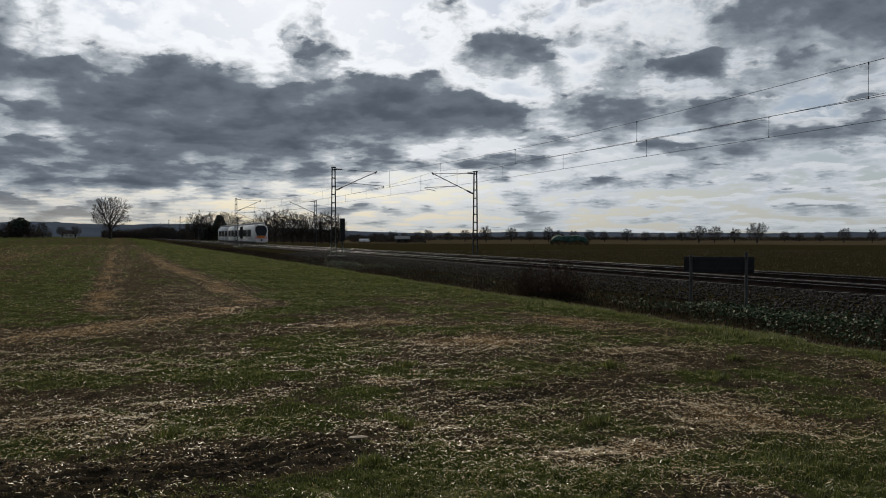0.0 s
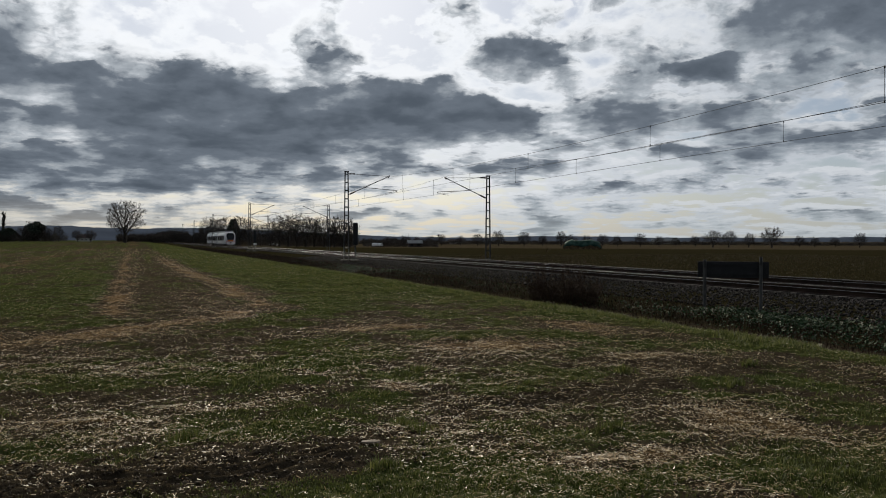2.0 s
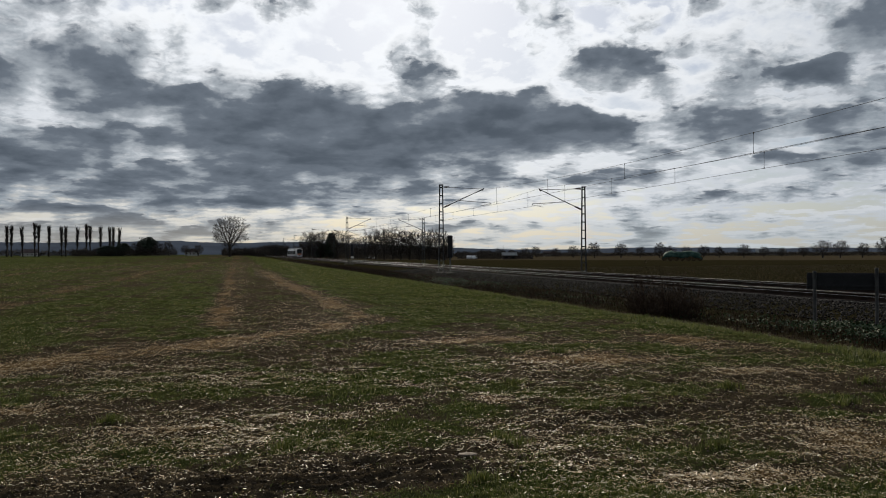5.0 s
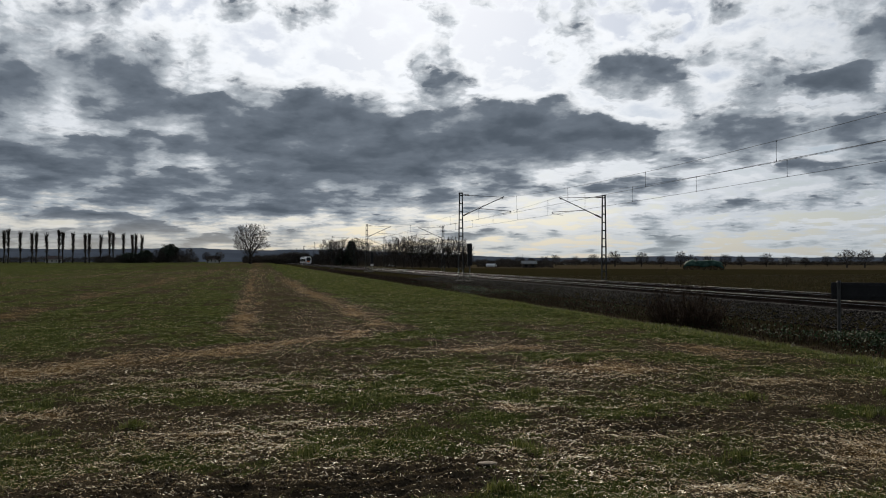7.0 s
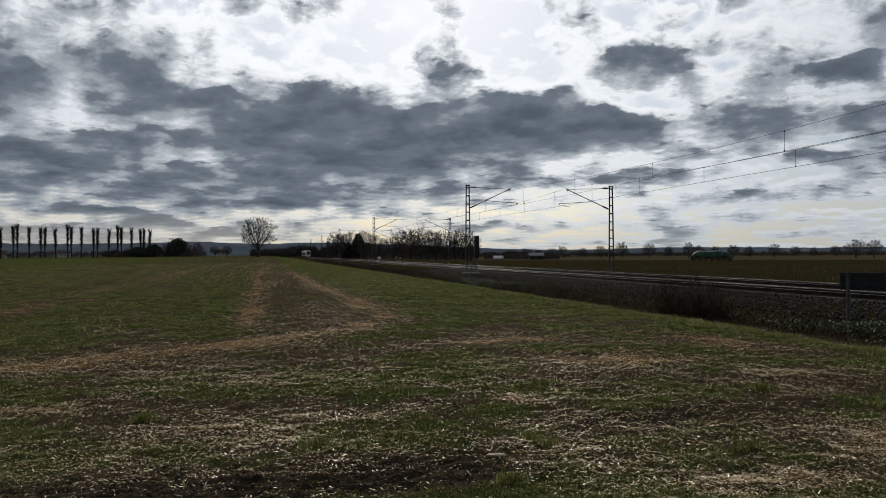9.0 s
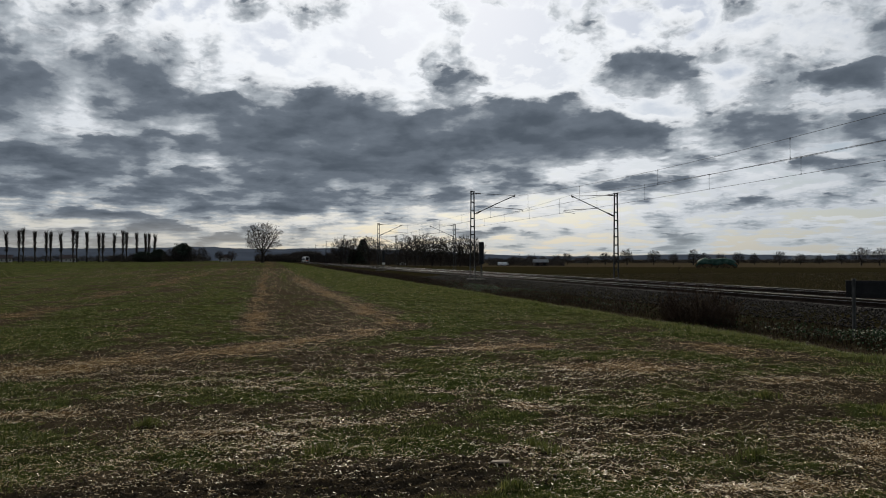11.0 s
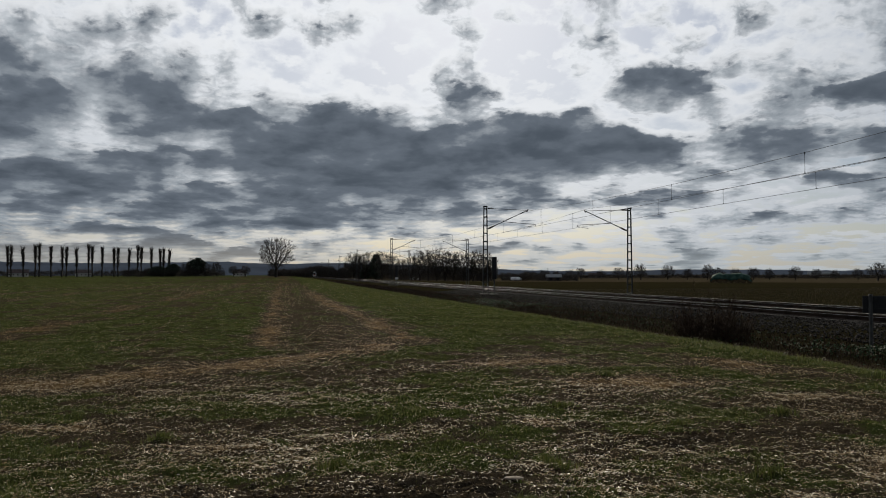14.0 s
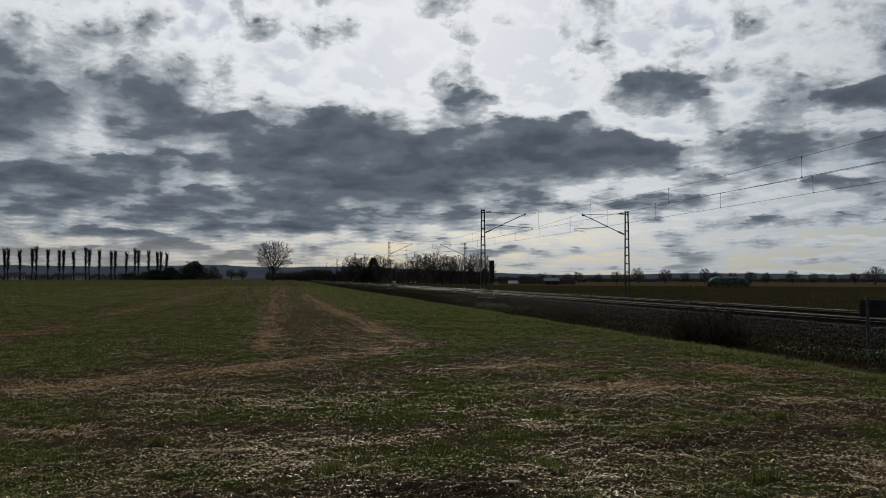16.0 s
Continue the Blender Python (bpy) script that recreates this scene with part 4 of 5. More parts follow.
def ground_z(x, y):
    return float(relief(np.array([x]), np.array([y]))[0])


def put_tree(proto, az, dist, scale, rng, drop=0.0):
    x, y = place(az, dist)
    ob = copy_thing(proto, pose(x, y, ground_z(x, y) - drop, 0, 0, rng.uniform(0, 360)))
    ob.scale = (scale * rng.uniform(0.92, 1.12), scale * rng.uniform(0.92, 1.12), scale)
    return ob


def thicket(name, label, a0, a1, d0, d1, h0, h1, n, seed, size=0.5):
    """Tangled scrub: short crossing twigs heaped between two bearings."""
    rng = np.random.default_rng(seed)
    n, size = n * 3, size * 0.8
    az = np.radians(a0 + (a1 - a0) * rng.random(n))
    u = (np.degrees(az) - a0) / (a1 - a0)
    dist = d0 + (d1 - d0) * u + rng.normal(0, 6, n)
    x, y = dist * np.sin(az), dist * np.cos(az)
    top = (h0 + (h1 - h0) * u) * (0.45 + 0.85 * fbm(np.degrees(az) * 3.0, np.zeros(n) + seed, 1.0, 4, seed))
    z = relief(x, y) + top * rng.random(n) ** 0.8
    a = np.stack([x, y, z], -1)
    d = rng.normal(0, 1, (n, 3)) * np.array([0.8, 0.8, 1.0])
    d[:, 2] = np.abs(d[:, 2])
    b = a + d * size * (0.5 + rng.random((n, 1)))
    r = size * (0.05 + 0.13 * rng.random(n))
    v, f = segments(np.concatenate([a, b, r[:, None], r[:, None] * 0.4], 1), 3)
    ob = raw(name, v, f, M_TWIG)
    tagged(ob, label, "scrub", kind="stuff")
    return ob


def make_trees():
    rng = random.Random(4)
    lone = bare_tree(5, 16.4, "tall bare oak standing alone at the field's far edge", width=0.45, clear=0.27, low=0.24, n=2200, step=0.022, tip=0.030, twigs=4, gap=0.036, name="oak_tree")
    x, y = place(-0.53, 335)
    lone.matrix_basis = pose(x, y, ground_z(x, y) - 0.2, 0, 0, 40)
    # row of lopped poplars
    protos = [poplar(s, 18.5, "tall lopped poplar in a row beyond the field", "row of poplars") for s in (1, 2, 3, 4)]
    bearings = [-17.9, -17.18, -16.39, -15.6, -14.82, -14.06, -13.3, -12.52, -11.81, -10.95, -10.18, -9.51, -8.77, -8.09, -7.65]
    for i, a in enumerate(bearings):
        d = 470 + 1.5 * i
        x, y = place(a, d)
        m = pose(x, y, ground_z(x, y) - 0.3, 0, 0, rng.choice((0, 20, 170, 190)))
        if i < 4:
            protos[i].matrix_basis = m
        else:
            copy_thing(protos[i % 4], m)
    # bare wood beside the railway
    wood = [bare_tree(20 + s, 11.0, "bare broadleaf tree in the wood beside the railway", "wood beside the railway", width=(0.40, 0.33, 0.46, 0.36)[s], clear=0.16, low=0.15, n=650, step=0.036, tip=0.034, twigs=4, gap=0.05) for s in range(4)]
    rows = [(4.9, 330, 1.15), (5.25, 330, 1.2), (5.7, 320, 0.9), (6.9, 300, 0.85), (7.6, 300, 0.9), (8.3, 290, 0.75), (9.0, 285, 0.8), (9.6, 280, 0.95), (10.2, 270, 0.98),
            (10.8, 262, 1.0), (11.4, 262, 0.9), (12.0, 262, 0.85), (12.7, 258, 0.9), (13.4, 258, 0.92), (14.0, 258, 0.9), (14.5, 258, 0.75)]
    for i, (a, d, s) in enumerate(rows):
        if i < 4:
            x, y = place(a, d)
            wood[i].matrix_basis = pose(x, y, ground_z(x, y) - 0.2, 0, 0, 50 * i)
        else:
            put_tree(wood[i % 4], a, d, s, rng, 0.2)
    # round field trees along the far lane
    lane = [bare_tree(40 + s, 11.5, "rounded bare tree along the far lane", "trees along the far lane", width=(0.44, 0.40, 0.50)[s], clear=0.22, low=0.20, n=420, step=0.045, tip=0.045, twigs=6) for s in range(3)]
    rows = [(17.2, 640, 0.6), (19.2, 640, 0.65), (22.4, 640, 0.7), (23.6, 620, 0.8), (24.3, 640, 0.7), (31.3, 640, 0.75), (38.6, 640, 0.7), (18.3, 620, 0.7), (20.2, 620, 0.7), (21.0, 640, 0.8), (25.1, 600, 1.05), (26.9, 600, 0.95), (28.2, 620, 0.75), (29.5, 600, 1.0), (30.2, 620, 0.8), (32.4, 640, 0.8), (33.4, 620, 0.75),
            (34.96, 600, 0.85), (36.2, 640, 0.7), (37.3, 640, 0.65), (39.73, 560, 1.0), (40.75, 560, 0.95), (42.0, 560, 0.85), (43.42, 520, 1.1), (45.1, 640, 0.7), (46.0, 640, 0.65),
            (47.2, 640, 0.6), (48.6, 600, 0.85), (50.2, 600, 0.8), (51.5, 600, 0.7), (-5.3, 480, 0.75), (-4.5, 500, 0.8), (-3.4, 520, 0.6), (-2.6, 520, 0.6), (-6.5, 470, 0.7), (1.0, 560, 0.5)]
    for i, (a, d, s) in enumerate(rows):
        if i < 3:
            x, y = place(a, d)
            lane[i].matrix_basis = pose(x, y, ground_z(x, y) - 0.2, 0, 0, 70 * i)
            lane[i].scale = (s, s, s)
        else:
            put_tree(lane[i % 3], a, d, s, rng, 0.2)
    # dark evergreens among the bare trees
    for az, dist, h, half, pointed, label in ((6.45, 318, 10.2, 3.6, 0.62, "dark conifer in the wood beside the railway"), (5.75, 322, 6.0, 2.8, 0.4, "dense dark evergreen in the wood beside the railway"),
                                              (-5.9, 482, 11.0, 6.2, 0.15, "large rounded dark evergreen bush beyond the field"), (-8.3, 476, 6.0, 5.5, 0.1, "dark rounded bush below the poplars"),
                                              (-7.4, 478, 7.5, 4.5, 0.2, "dark bush at the end of the poplar row")):
        ev = leafy_tree(int(abs(az) * 10), h, half, label, "evergreens beyond the field", pointed=pointed, size=0.34)
        x, y = place(az, dist)
        ev.matrix_basis = pose(x, y, ground_z(x, y) - 0.2)
    thicket("woodland_edge", "dark leafless scrub below the wood beside the railway", 4.2, 14.9, 345, 275, 5.6, 4.6, 12000, 1, size=0.5)
    thicket("woodland_edge", "dark leafless hedge where the railway vanishes", 1.5, 4.6, 760, 560, 9.0, 5.5, 6000, 2, size=1.2)
    thicket("hedge", "low dark hedge beyond the field", -1.0, 2.0, 520, 560, 4.0, 6.0, 2500, 3, size=1.1)
    thicket("hedge", "low dark scrub below the poplars", -10.5, -4.6, 478, 482, 4.0, 4.5, 2600, 4, size=0.8)
    thicket("hedge", "low dark hedge far behind the poplars", -19, -4.0, 900, 900, 5.5, 5.0, 3000, 5, size=1.5)
    thicket("hedge", "dark line of far scrub beyond the stubble field", 14.5, 53, 780, 780, 3.4, 2.6, 9000, 6, size=1.2)
    thicket("hedge", "low hedge along the farm track", 15.4, 20.8, 318, 326, 3.4, 2.6, 2500, 7, size=0.6)


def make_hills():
    """Wooded ridge on the horizon, and far woods to its side, with distance haze painted in."""
    # blue-grey base and faint blue glow stand in for the haze of distance
    haze = material("far_ridge_hazed", (0.035, 0.042, 0.055), 1.0, vary=0.25, scale=0.004, fine=0.03, spec=0.0, emit=((0.32, 0.40, 0.54), 0.07))
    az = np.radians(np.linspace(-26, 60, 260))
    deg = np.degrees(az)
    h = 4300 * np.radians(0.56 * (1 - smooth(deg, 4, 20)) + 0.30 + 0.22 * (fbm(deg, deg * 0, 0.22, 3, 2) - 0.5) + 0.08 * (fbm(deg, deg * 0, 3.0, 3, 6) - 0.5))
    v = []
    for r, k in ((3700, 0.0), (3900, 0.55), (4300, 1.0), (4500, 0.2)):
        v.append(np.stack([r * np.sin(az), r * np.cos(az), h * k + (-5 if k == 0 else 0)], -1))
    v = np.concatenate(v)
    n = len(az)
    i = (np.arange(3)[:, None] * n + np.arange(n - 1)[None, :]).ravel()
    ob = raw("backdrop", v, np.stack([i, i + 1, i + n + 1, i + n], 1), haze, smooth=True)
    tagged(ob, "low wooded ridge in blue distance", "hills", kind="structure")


make_trees()
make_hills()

# ---------------------------------------------------------------- things beside the line
def make_board():
    """Back of a long dark board on two posts, set askew to the track on the bank."""
    a, b = Vector((13.55, 16.85)), Vector((14.95, 15.85))
    d = (b - a)
    L = d.length
    ang = math.degrees(math.atan2(d.y, d.x))
    t = thing("track_sign", "dark back of a long sign board on two posts", "sign", m=pose(a.x, a.y, 0, 0, 0, ang))
    bm = bmesh.new()
    box(bm, 0, L, 0.045, 0.075, 0.72, 1.135, 0.008)
    board = part("board", bm, M_BLACK, t, "dark rectangular board")
    for z in (0.80, 1.04):
        bm = bmesh.new()
        box(bm, 0.03, L - 0.03, 0.02, 0.045, z, z + 0.04)
        part("rail_strip", bm, M_BLACK, board)
    for u, top, foot in ((0.17, 1.15, -0.5), (L - 0.20, 1.23, -0.45)):
        bm = bmesh.new()
        tube(bm, (u, 0, foot), (u, 0, top), 0.042, 0.042, 10)
        p = part("post", bm, M_POST, t, "grey weathered tube post")
        bm = bmesh.new()
        tube(bm, (u, 0, top), (u, 0, top + 0.03), 0.05, 0.035, 10)
        part("post_cap", bm, M_BLACK, p)
        for z in (0.82, 1.06):
            bm = bmesh.new()
            tube(bm, (u, 0, z - 0.02), (u, 0, z + 0.02), 0.052, 0.052, 10)
            part("clamp", bm, M_POST, p)


def make_signal(label, plate=False):
    t = thing("railway_signal", label, "railway signal", "railway signals")
    bm = bmesh.new()
    tube(bm, (0, 0, -0.4), (0, 0, 2.9), 0.06, 0.055, 10)
    part("post", bm, M_POST, t)
    bm = bmesh.new()
    box(bm, -0.20, 0.20, -0.12, 0.10, 1.30, 3.10, 0.05)
    head = part("signal_head", bm, M_BLACK, t, "black rectangular signal head")
    for z in (1.7, 2.2, 2.7):
        bm = bmesh.new()
        tube(bm, (0, 0.10, z), (0, 0.32, z), 0.10, 0.11, 12)
        part("lamp_hood", bm, M_BLACK, head)
    if plate:
        bm = bmesh.new()
        box(bm, -0.22, 0.22, -0.16, -0.12, 0.95, 1.25)
        part("mast_plate", bm, material("white_plate", (0.7, 0.7, 0.7), 0.5, vary=0.15), t, "small white mast plate")
    bm = bmesh.new()
    box(bm, -0.28, 0.28, -0.28, 0.28, -0.5, 0.12, 0.03)
    part("foundation", bm, M_FOOT, t)
    return t


M_WALL = material("render_wall", (0.55, 0.53, 0.48), 0.9, vary=0.2, scale=0.5, fine=4)
M_TILE = material("roof_tile", (0.075, 0.050, 0.045), 0.85, vary=0.35, scale=0.6, fine=5)
M_TARP = material("green_tarp", (0.022, 0.055, 0.042), 0.8, vary=0.5, scale=0.8, fine=6, tint=(0.075, 0.14, 0.11), spec=0.12)
M_BALE = material("straw_bale", (0.17, 0.12, 0.06), 0.95, vary=0.4, scale=1.5, fine=12, bump=0.03)
M_PALEROOF = material("pale_sheet_roof", (0.24, 0.25, 0.25), 0.7, 0.1, vary=0.2, scale=0.7, fine=5)
M_PLANK = material("dark_planks", (0.055, 0.045, 0.036), 0.9, vary=0.4, scale=1.0, fine=8)
M_CARWHITE = material("car_white", (0.75, 0.76, 0.77), 0.25, vary=0.08)
M_TYRE = material("tyre", (0.02, 0.02, 0.02), 0.9, vary=0.2)


def make_stack():
    """Stack of round bales under a wind-worn green sheet."""
    x, y = place(31.0, 192)
    t = thing("bale_stack", "stack of round straw bales under a worn green tarpaulin", "bale stack", m=pose(x, y, ground_z(x, y), 0, 0, -31))
    rng = random.Random(8)
    for i in range(7):
        for k in range(2):
            bm = bmesh.new()
            xx = -3.9 + 1.3 * i + rng.uniform(-0.08, 0.08)
            yy = -0.65 + 1.3 * k
            tube(bm, (xx, yy - 0.6, 0.62), (xx, yy + 0.6, 0.62), 0.63 + rng.uniform(-0.03, 0.03), 0.62, 14)
            part("bale", bm, M_BALE, t)
    for i in range(5):
        bm = bmesh.new()
        tube(bm, (-2.6 + 1.3 * i, -0.6, 1.55), (-2.6 + 1.3 * i, 0.6, 1.55), 0.55, 0.55, 12)
        part("bale", bm, M_BALE, t)
    us, vs = np.linspace(-1, 1, 44), np.linspace(-1, 1, 18)
    gu, gv = np.meshgrid(us, vs)
    px = gu * 4.4
    py = gv * 1.5
    ridge = np.clip(1.0 - np.abs(gu) ** 9, 0, 1) * (0.86 + 0.28 * fbm(px * 0.9, py * 0.4, 1.0, 3, 12))
    pz = 0.75 + 1.45 * ridge * (1 - 0.5 * np.abs(gv) ** 2.5) + 0.62 * (fbm(px + 9, py, 1.1, 4, 2) - 0.5)
    pz = pz - 0.7 * smooth(np.abs(gv), 0.75, 1.0) * (0.3 + fbm(px, py, 0.9, 2, 6))
    v = np.stack([px, py, pz], -1).reshape(-1, 3)
    i = (np.arange(17)[:, None] * 44 + np.arange(43)[None, :]).ravel()
    sheet = raw("tarpaulin", v, np.stack([i, i + 1, i + 45, i + 44], 1), M_TARP, t, True)
    sheet["label"] = "wrinkled pale green tarpaulin"
    sol = sheet.modifiers.new("thick", "SOLIDIFY")
    sol.thickness = 0.02


def make_house(az, dist, w, d, h, label, roof=None, wall=None, turn=0.0, name="farmhouse", category="house"):
    x, y = place(az, dist)
    t = thing(name, label, category, m=pose(x, y, ground_z(x, y) - 0.2, 0, 0, -az + turn))
    bm = bmesh.new()
    box(bm, -w / 2, w / 2, -d / 2, d / 2, -0.5, h)
    part("wall", bm, wall or M_WALL, t)
    e, r = 0.4, h + d * 0.32
    bm = bmesh.new()
    loft(bm, [[Vector((s * (w / 2 + e), -d / 2 - e, h - 0.15)), Vector((s * (w / 2 + e), 0, r)), Vector((s * (w / 2 + e), d / 2 + e, h - 0.15)), Vector((s * (w / 2 + e), d / 2 + e, h - 0.35)),
                Vector((s * (w / 2 + e), 0, r - 0.25)), Vector((s * (w / 2 + e), -d / 2 - e, h - 0.35))] for s in (-1, 1)])
    part("roof", bm, roof or M_TILE, t)
    bm = bmesh.new()
    loft(bm, [[Vector((s * w / 2, -d / 2, h - 0.02)), Vector((s * w / 2, 0, r - 0.25)), Vector((s * w / 2, d / 2, h - 0.02))] for s in (-1, 1)])
    part("gable", bm, wall or M_WALL, t)
    n = max(2, int(w / 3))
    for i in range(n):
        bm = bmesh.new()
        c = -w / 2 + (i + 0.5) * w / n
        box(bm, c - 0.5, c + 0.5, -d / 2 - 0.03, -d / 2 + 0.05, h * 0.35, h * 0.35 + 1.2)
        part("window", bm, M_GLASSDARK, t)
    return t


def make_car(az, dist, turn, label):
    x, y = place(az, dist)
    t = thing("parked_car", label, "car", "white cars", pose(x, y, ground_z(x, y), 0, 0, turn))
    bm = bmesh.new()
    prof = [(-2.1, 0.35), (2.1, 0.35), (2.15, 0.75), (1.9, 0.92), (1.1, 1.0), (0.4, 1.5), (-1.5, 1.52), (-2.05, 1.0), (-2.15, 0.7)]
    loft(bm, [[Vector((a, s * 0.86, b)) for a, b in prof] for s in (-1, 1)])
    body = part("body", bm, M_CARWHITE, t)
    for s in (-1, 1):
        bm = bmesh.new()
        loft(bm, [[Vector((a, s * (0.86 + o), b)) for a, b in ((-1.7, 1.02), (0.95, 1.02), (0.4, 1.42), (-1.45, 1.44))] for o in (0.0, 0.012)])
        part("side_window", bm, M_GLASSDARK, body)
        for a in (-1.35, 1.35):
            bm = bmesh.new()
            tube(bm, (a, s * 0.70, 0.32), (a, s * 0.88, 0.32), 0.32, 0.32, 14)
            part("wheel", bm, M_TYRE, t)
    bm = bmesh.new()
    loft(bm, [[Vector((a, s * 0.74, b)) for a, b in ((1.06, 1.03), (0.46, 1.47), (0.50, 1.49), (1.12, 1.04))] for s in (-1, 1)])
    part("windscreen", bm, M_GLASSDARK, body)


def make_shrub():
    """Leafless reddish shrub at the foot of the bank."""
    rng = np.random.default_rng(12)
    z0 = ground_z(12.5, 22.0)
    t = thing("dry_shrub", "leafless reddish-brown shrub at the foot of the bank", "shrub", m=pose(12.5, 22.0, z0))
    segs = []
    for k in range(230):
        a, r = rng.uniform(0, 6.28), rng.uniform(0, 1) ** 0.6
        base = np.array([math.cos(a) * r * 0.75, math.sin(a) * r * 1.6, -0.05])
        h = rng.uniform(0.35, 0.8) + (0.95 * max(0, 1 - r * 1.2) if rng.random() < 0.6 else 0)
        d = np.array([math.cos(a) * 0.3 * r + rng.normal(0, 0.15), math.sin(a) * 0.3 * r + rng.normal(0, 0.15), 1.0])
        p = base
        for j in range(4):
            q = p + d * h / 4
            segs.append((*p, *q, 0.013 - 0.002 * j, 0.011 - 0.002 * j))
            for _ in range(3):
                e = q + rng.normal(0, 1, 3) * np.array([0.10, 0.12, 0.05]) + np.array([0, 0, 0.10])
                segs.append((*q, *e, 0.006, 0.004))
            p = q
            d = d + rng.normal(0, 0.12, 3)
            d[2] = max(d[2], 0.6)
    v, f = segments(segs, 3)
    raw("branching", v, f, M_DRYSTEM, t)


def make_fieldstone():
    bm = bmesh.new()
    bmesh.ops.create_icosphere(bm, subdivisions=1, radius=1.0)
    for v in bm.verts:
        k = 1 + 0.6 * (noise.noise(v.co * 1.7) + 0.5 * noise.noise(v.co * 4))
        v.co = Vector((v.co.x * 0.085 * k, v.co.y * 0.05 * k, v.co.z * 0.015 * k))
    st = part("field_stone", bm, material("field_stone", (0.36, 0.30, 0.23), 0.9, vary=0.3, scale=9, fine=60, bump=0.006), None, smooth=False)
    tagged(st, "pale flat stone lying on the bare soil", "stone")
    st.matrix_basis = pose(1.8, 6.2, ground_z(1.8, 6.2) + 0.012, 0, 0, -15)


make_board()
sig = make_signal("black railway signal seen from behind beside the near mast")
sig.matrix_basis = pose(16.75, 63.0, 0)
make_signal("black railway signal with a white plate beside a mast", True).matrix_basis = pose(16.9, 121.6, 0)
make_stack()
make_house(19.1, 305, 5.0, 3.0, 1.9, "low dark timber shed with a pale sheet roof", M_PALEROOF, M_PLANK, 8, "shed", "shed")
make_house(-16.7, 760, 16, 9, 3.4, "pale farmhouse with a dark tiled roof behind the poplars")
make_house(-12.9, 800, 14, 9, 3.6, "pale farmhouse with a dark tiled roof behind the poplars")
make_house(-3.0, 800, 13, 9, 3.6, "pale house far behind the field trees")
make_house(36.6, 950, 30, 9, 3.6, "long pale farm building on the far plain", M_PALEROOF)
make_house(22.0, 850, 14, 8, 2.8, "pale farm building far beyond the fields")
make_car(16.25, 300, 70, "white car parked on the farm track")
make_car(16.62, 306, 64, "white car parked behind another on the farm track")
make_car(9.25, 345, 40, "white car glimpsed behind the bare wood")
make_shrub()
make_fieldstone()

# ---------------------------------------------------------------- what lies and grows on the ground
def polar(rng, n, r0, r1, power=1.0):
    """Bearings and distances, thinning out with the distance."""
    az = np.radians(-21 + 74 * rng.random(n))
    u = rng.random(n)
    r = r0 * (r1 / r0) ** (u ** power)
    return r * np.sin(az), r * np.cos(az), r


def straw_strips(name, x, y, c, rng, mat, label):
    """Chopped stalks, each a short flat twisted strip."""
    r = np.hypot(x, y)
    n = len(x)
    grow_far = 1 + 0.022 * np.maximum(r - 8, 0)
    L = (0.008 + 0.036 * rng.random(n) ** 1.7) * grow_far
    w = (0.0011 + 0.0020 * rng.random(n)) * grow_far
    a = rng.uniform(0, 2 * math.pi, n)
    tilt = rng.normal(0, 0.25, n)
    d = np.stack([np.cos(a) * np.cos(tilt), np.sin(a) * np.cos(tilt), np.sin(tilt)], -1) * L[:, None] * 0.5
    mid = np.stack([x, y, relief(x, y) + 0.005 + np.abs(d[:, 2]) + 0.022 * rng.random(n) * np.clip(c + 0.2, 0, 1)], -1)
    side = np.stack([-np.sin(a), np.cos(a), np.zeros(n)], -1)
    roll = rng.normal(0, 0.6, (n, 2))
    up = np.array([0, 0, 1.0])
    s0 = (side * np.cos(roll[:, :1]) + up * np.sin(roll[:, :1])) * w[:, None]
    s1 = (side * np.cos(roll[:, 1:]) + up * np.sin(roll[:, 1:])) * w[:, None]
    v = np.stack([mid - d - s0, mid - d + s0, mid + d + s1, mid + d - s1], 1).reshape(-1, 3)
    f = (np.arange(n) * 4)[:, None] + np.array([[0, 1, 2, 3]])
    tagged(raw(name, v, f, mat), label, "straw", kind="stuff")


def make_straw():
    rng = np.random.default_rng(21)
    x, y, r = polar(rng, 820000, 4.2, 150.0, 1.1)
    inside = x < 11.2
    x, y, r = x[inside], y[inside], r[inside]
    c = cover(x, y)[:, 0]
    loose = (0.165 - 0.08 * rutted(x, y)) * (1 - 0.55 * smooth(r, 12, 30) * (1 - 0.5 * smooth(x, 2.5, 5))) * (0.15 + 1.7 * smooth(fbm(x, y, 1.3, 5, 90, 0.65), 0.28, 0.72)) * (1 - 0.85 * smooth(x, 8.6, 10.0))
    old = smooth(y + 0.3 * x, 12.0, 13.5)
    keep = rng.random(len(x)) < np.clip(0.95 * c ** 1.25 * (1 - 0.25 * old) + loose, 0, 1)
    x, y, c, old = x[keep], y[keep], c[keep], old[keep]
    golden = rng.random(len(x)) < old * np.clip(0.25 + 1.2 * c, 0, 0.92)
    straw_strips("straw_litter", x[~golden], y[~golden], c[~golden], rng, M_STRAW, "chopped pale straw strewn over the soil")
    straw_strips("straw_swath", x[golden], y[golden], c[golden], rng, M_MULCH, "golden brown old straw lying in swaths along the field")


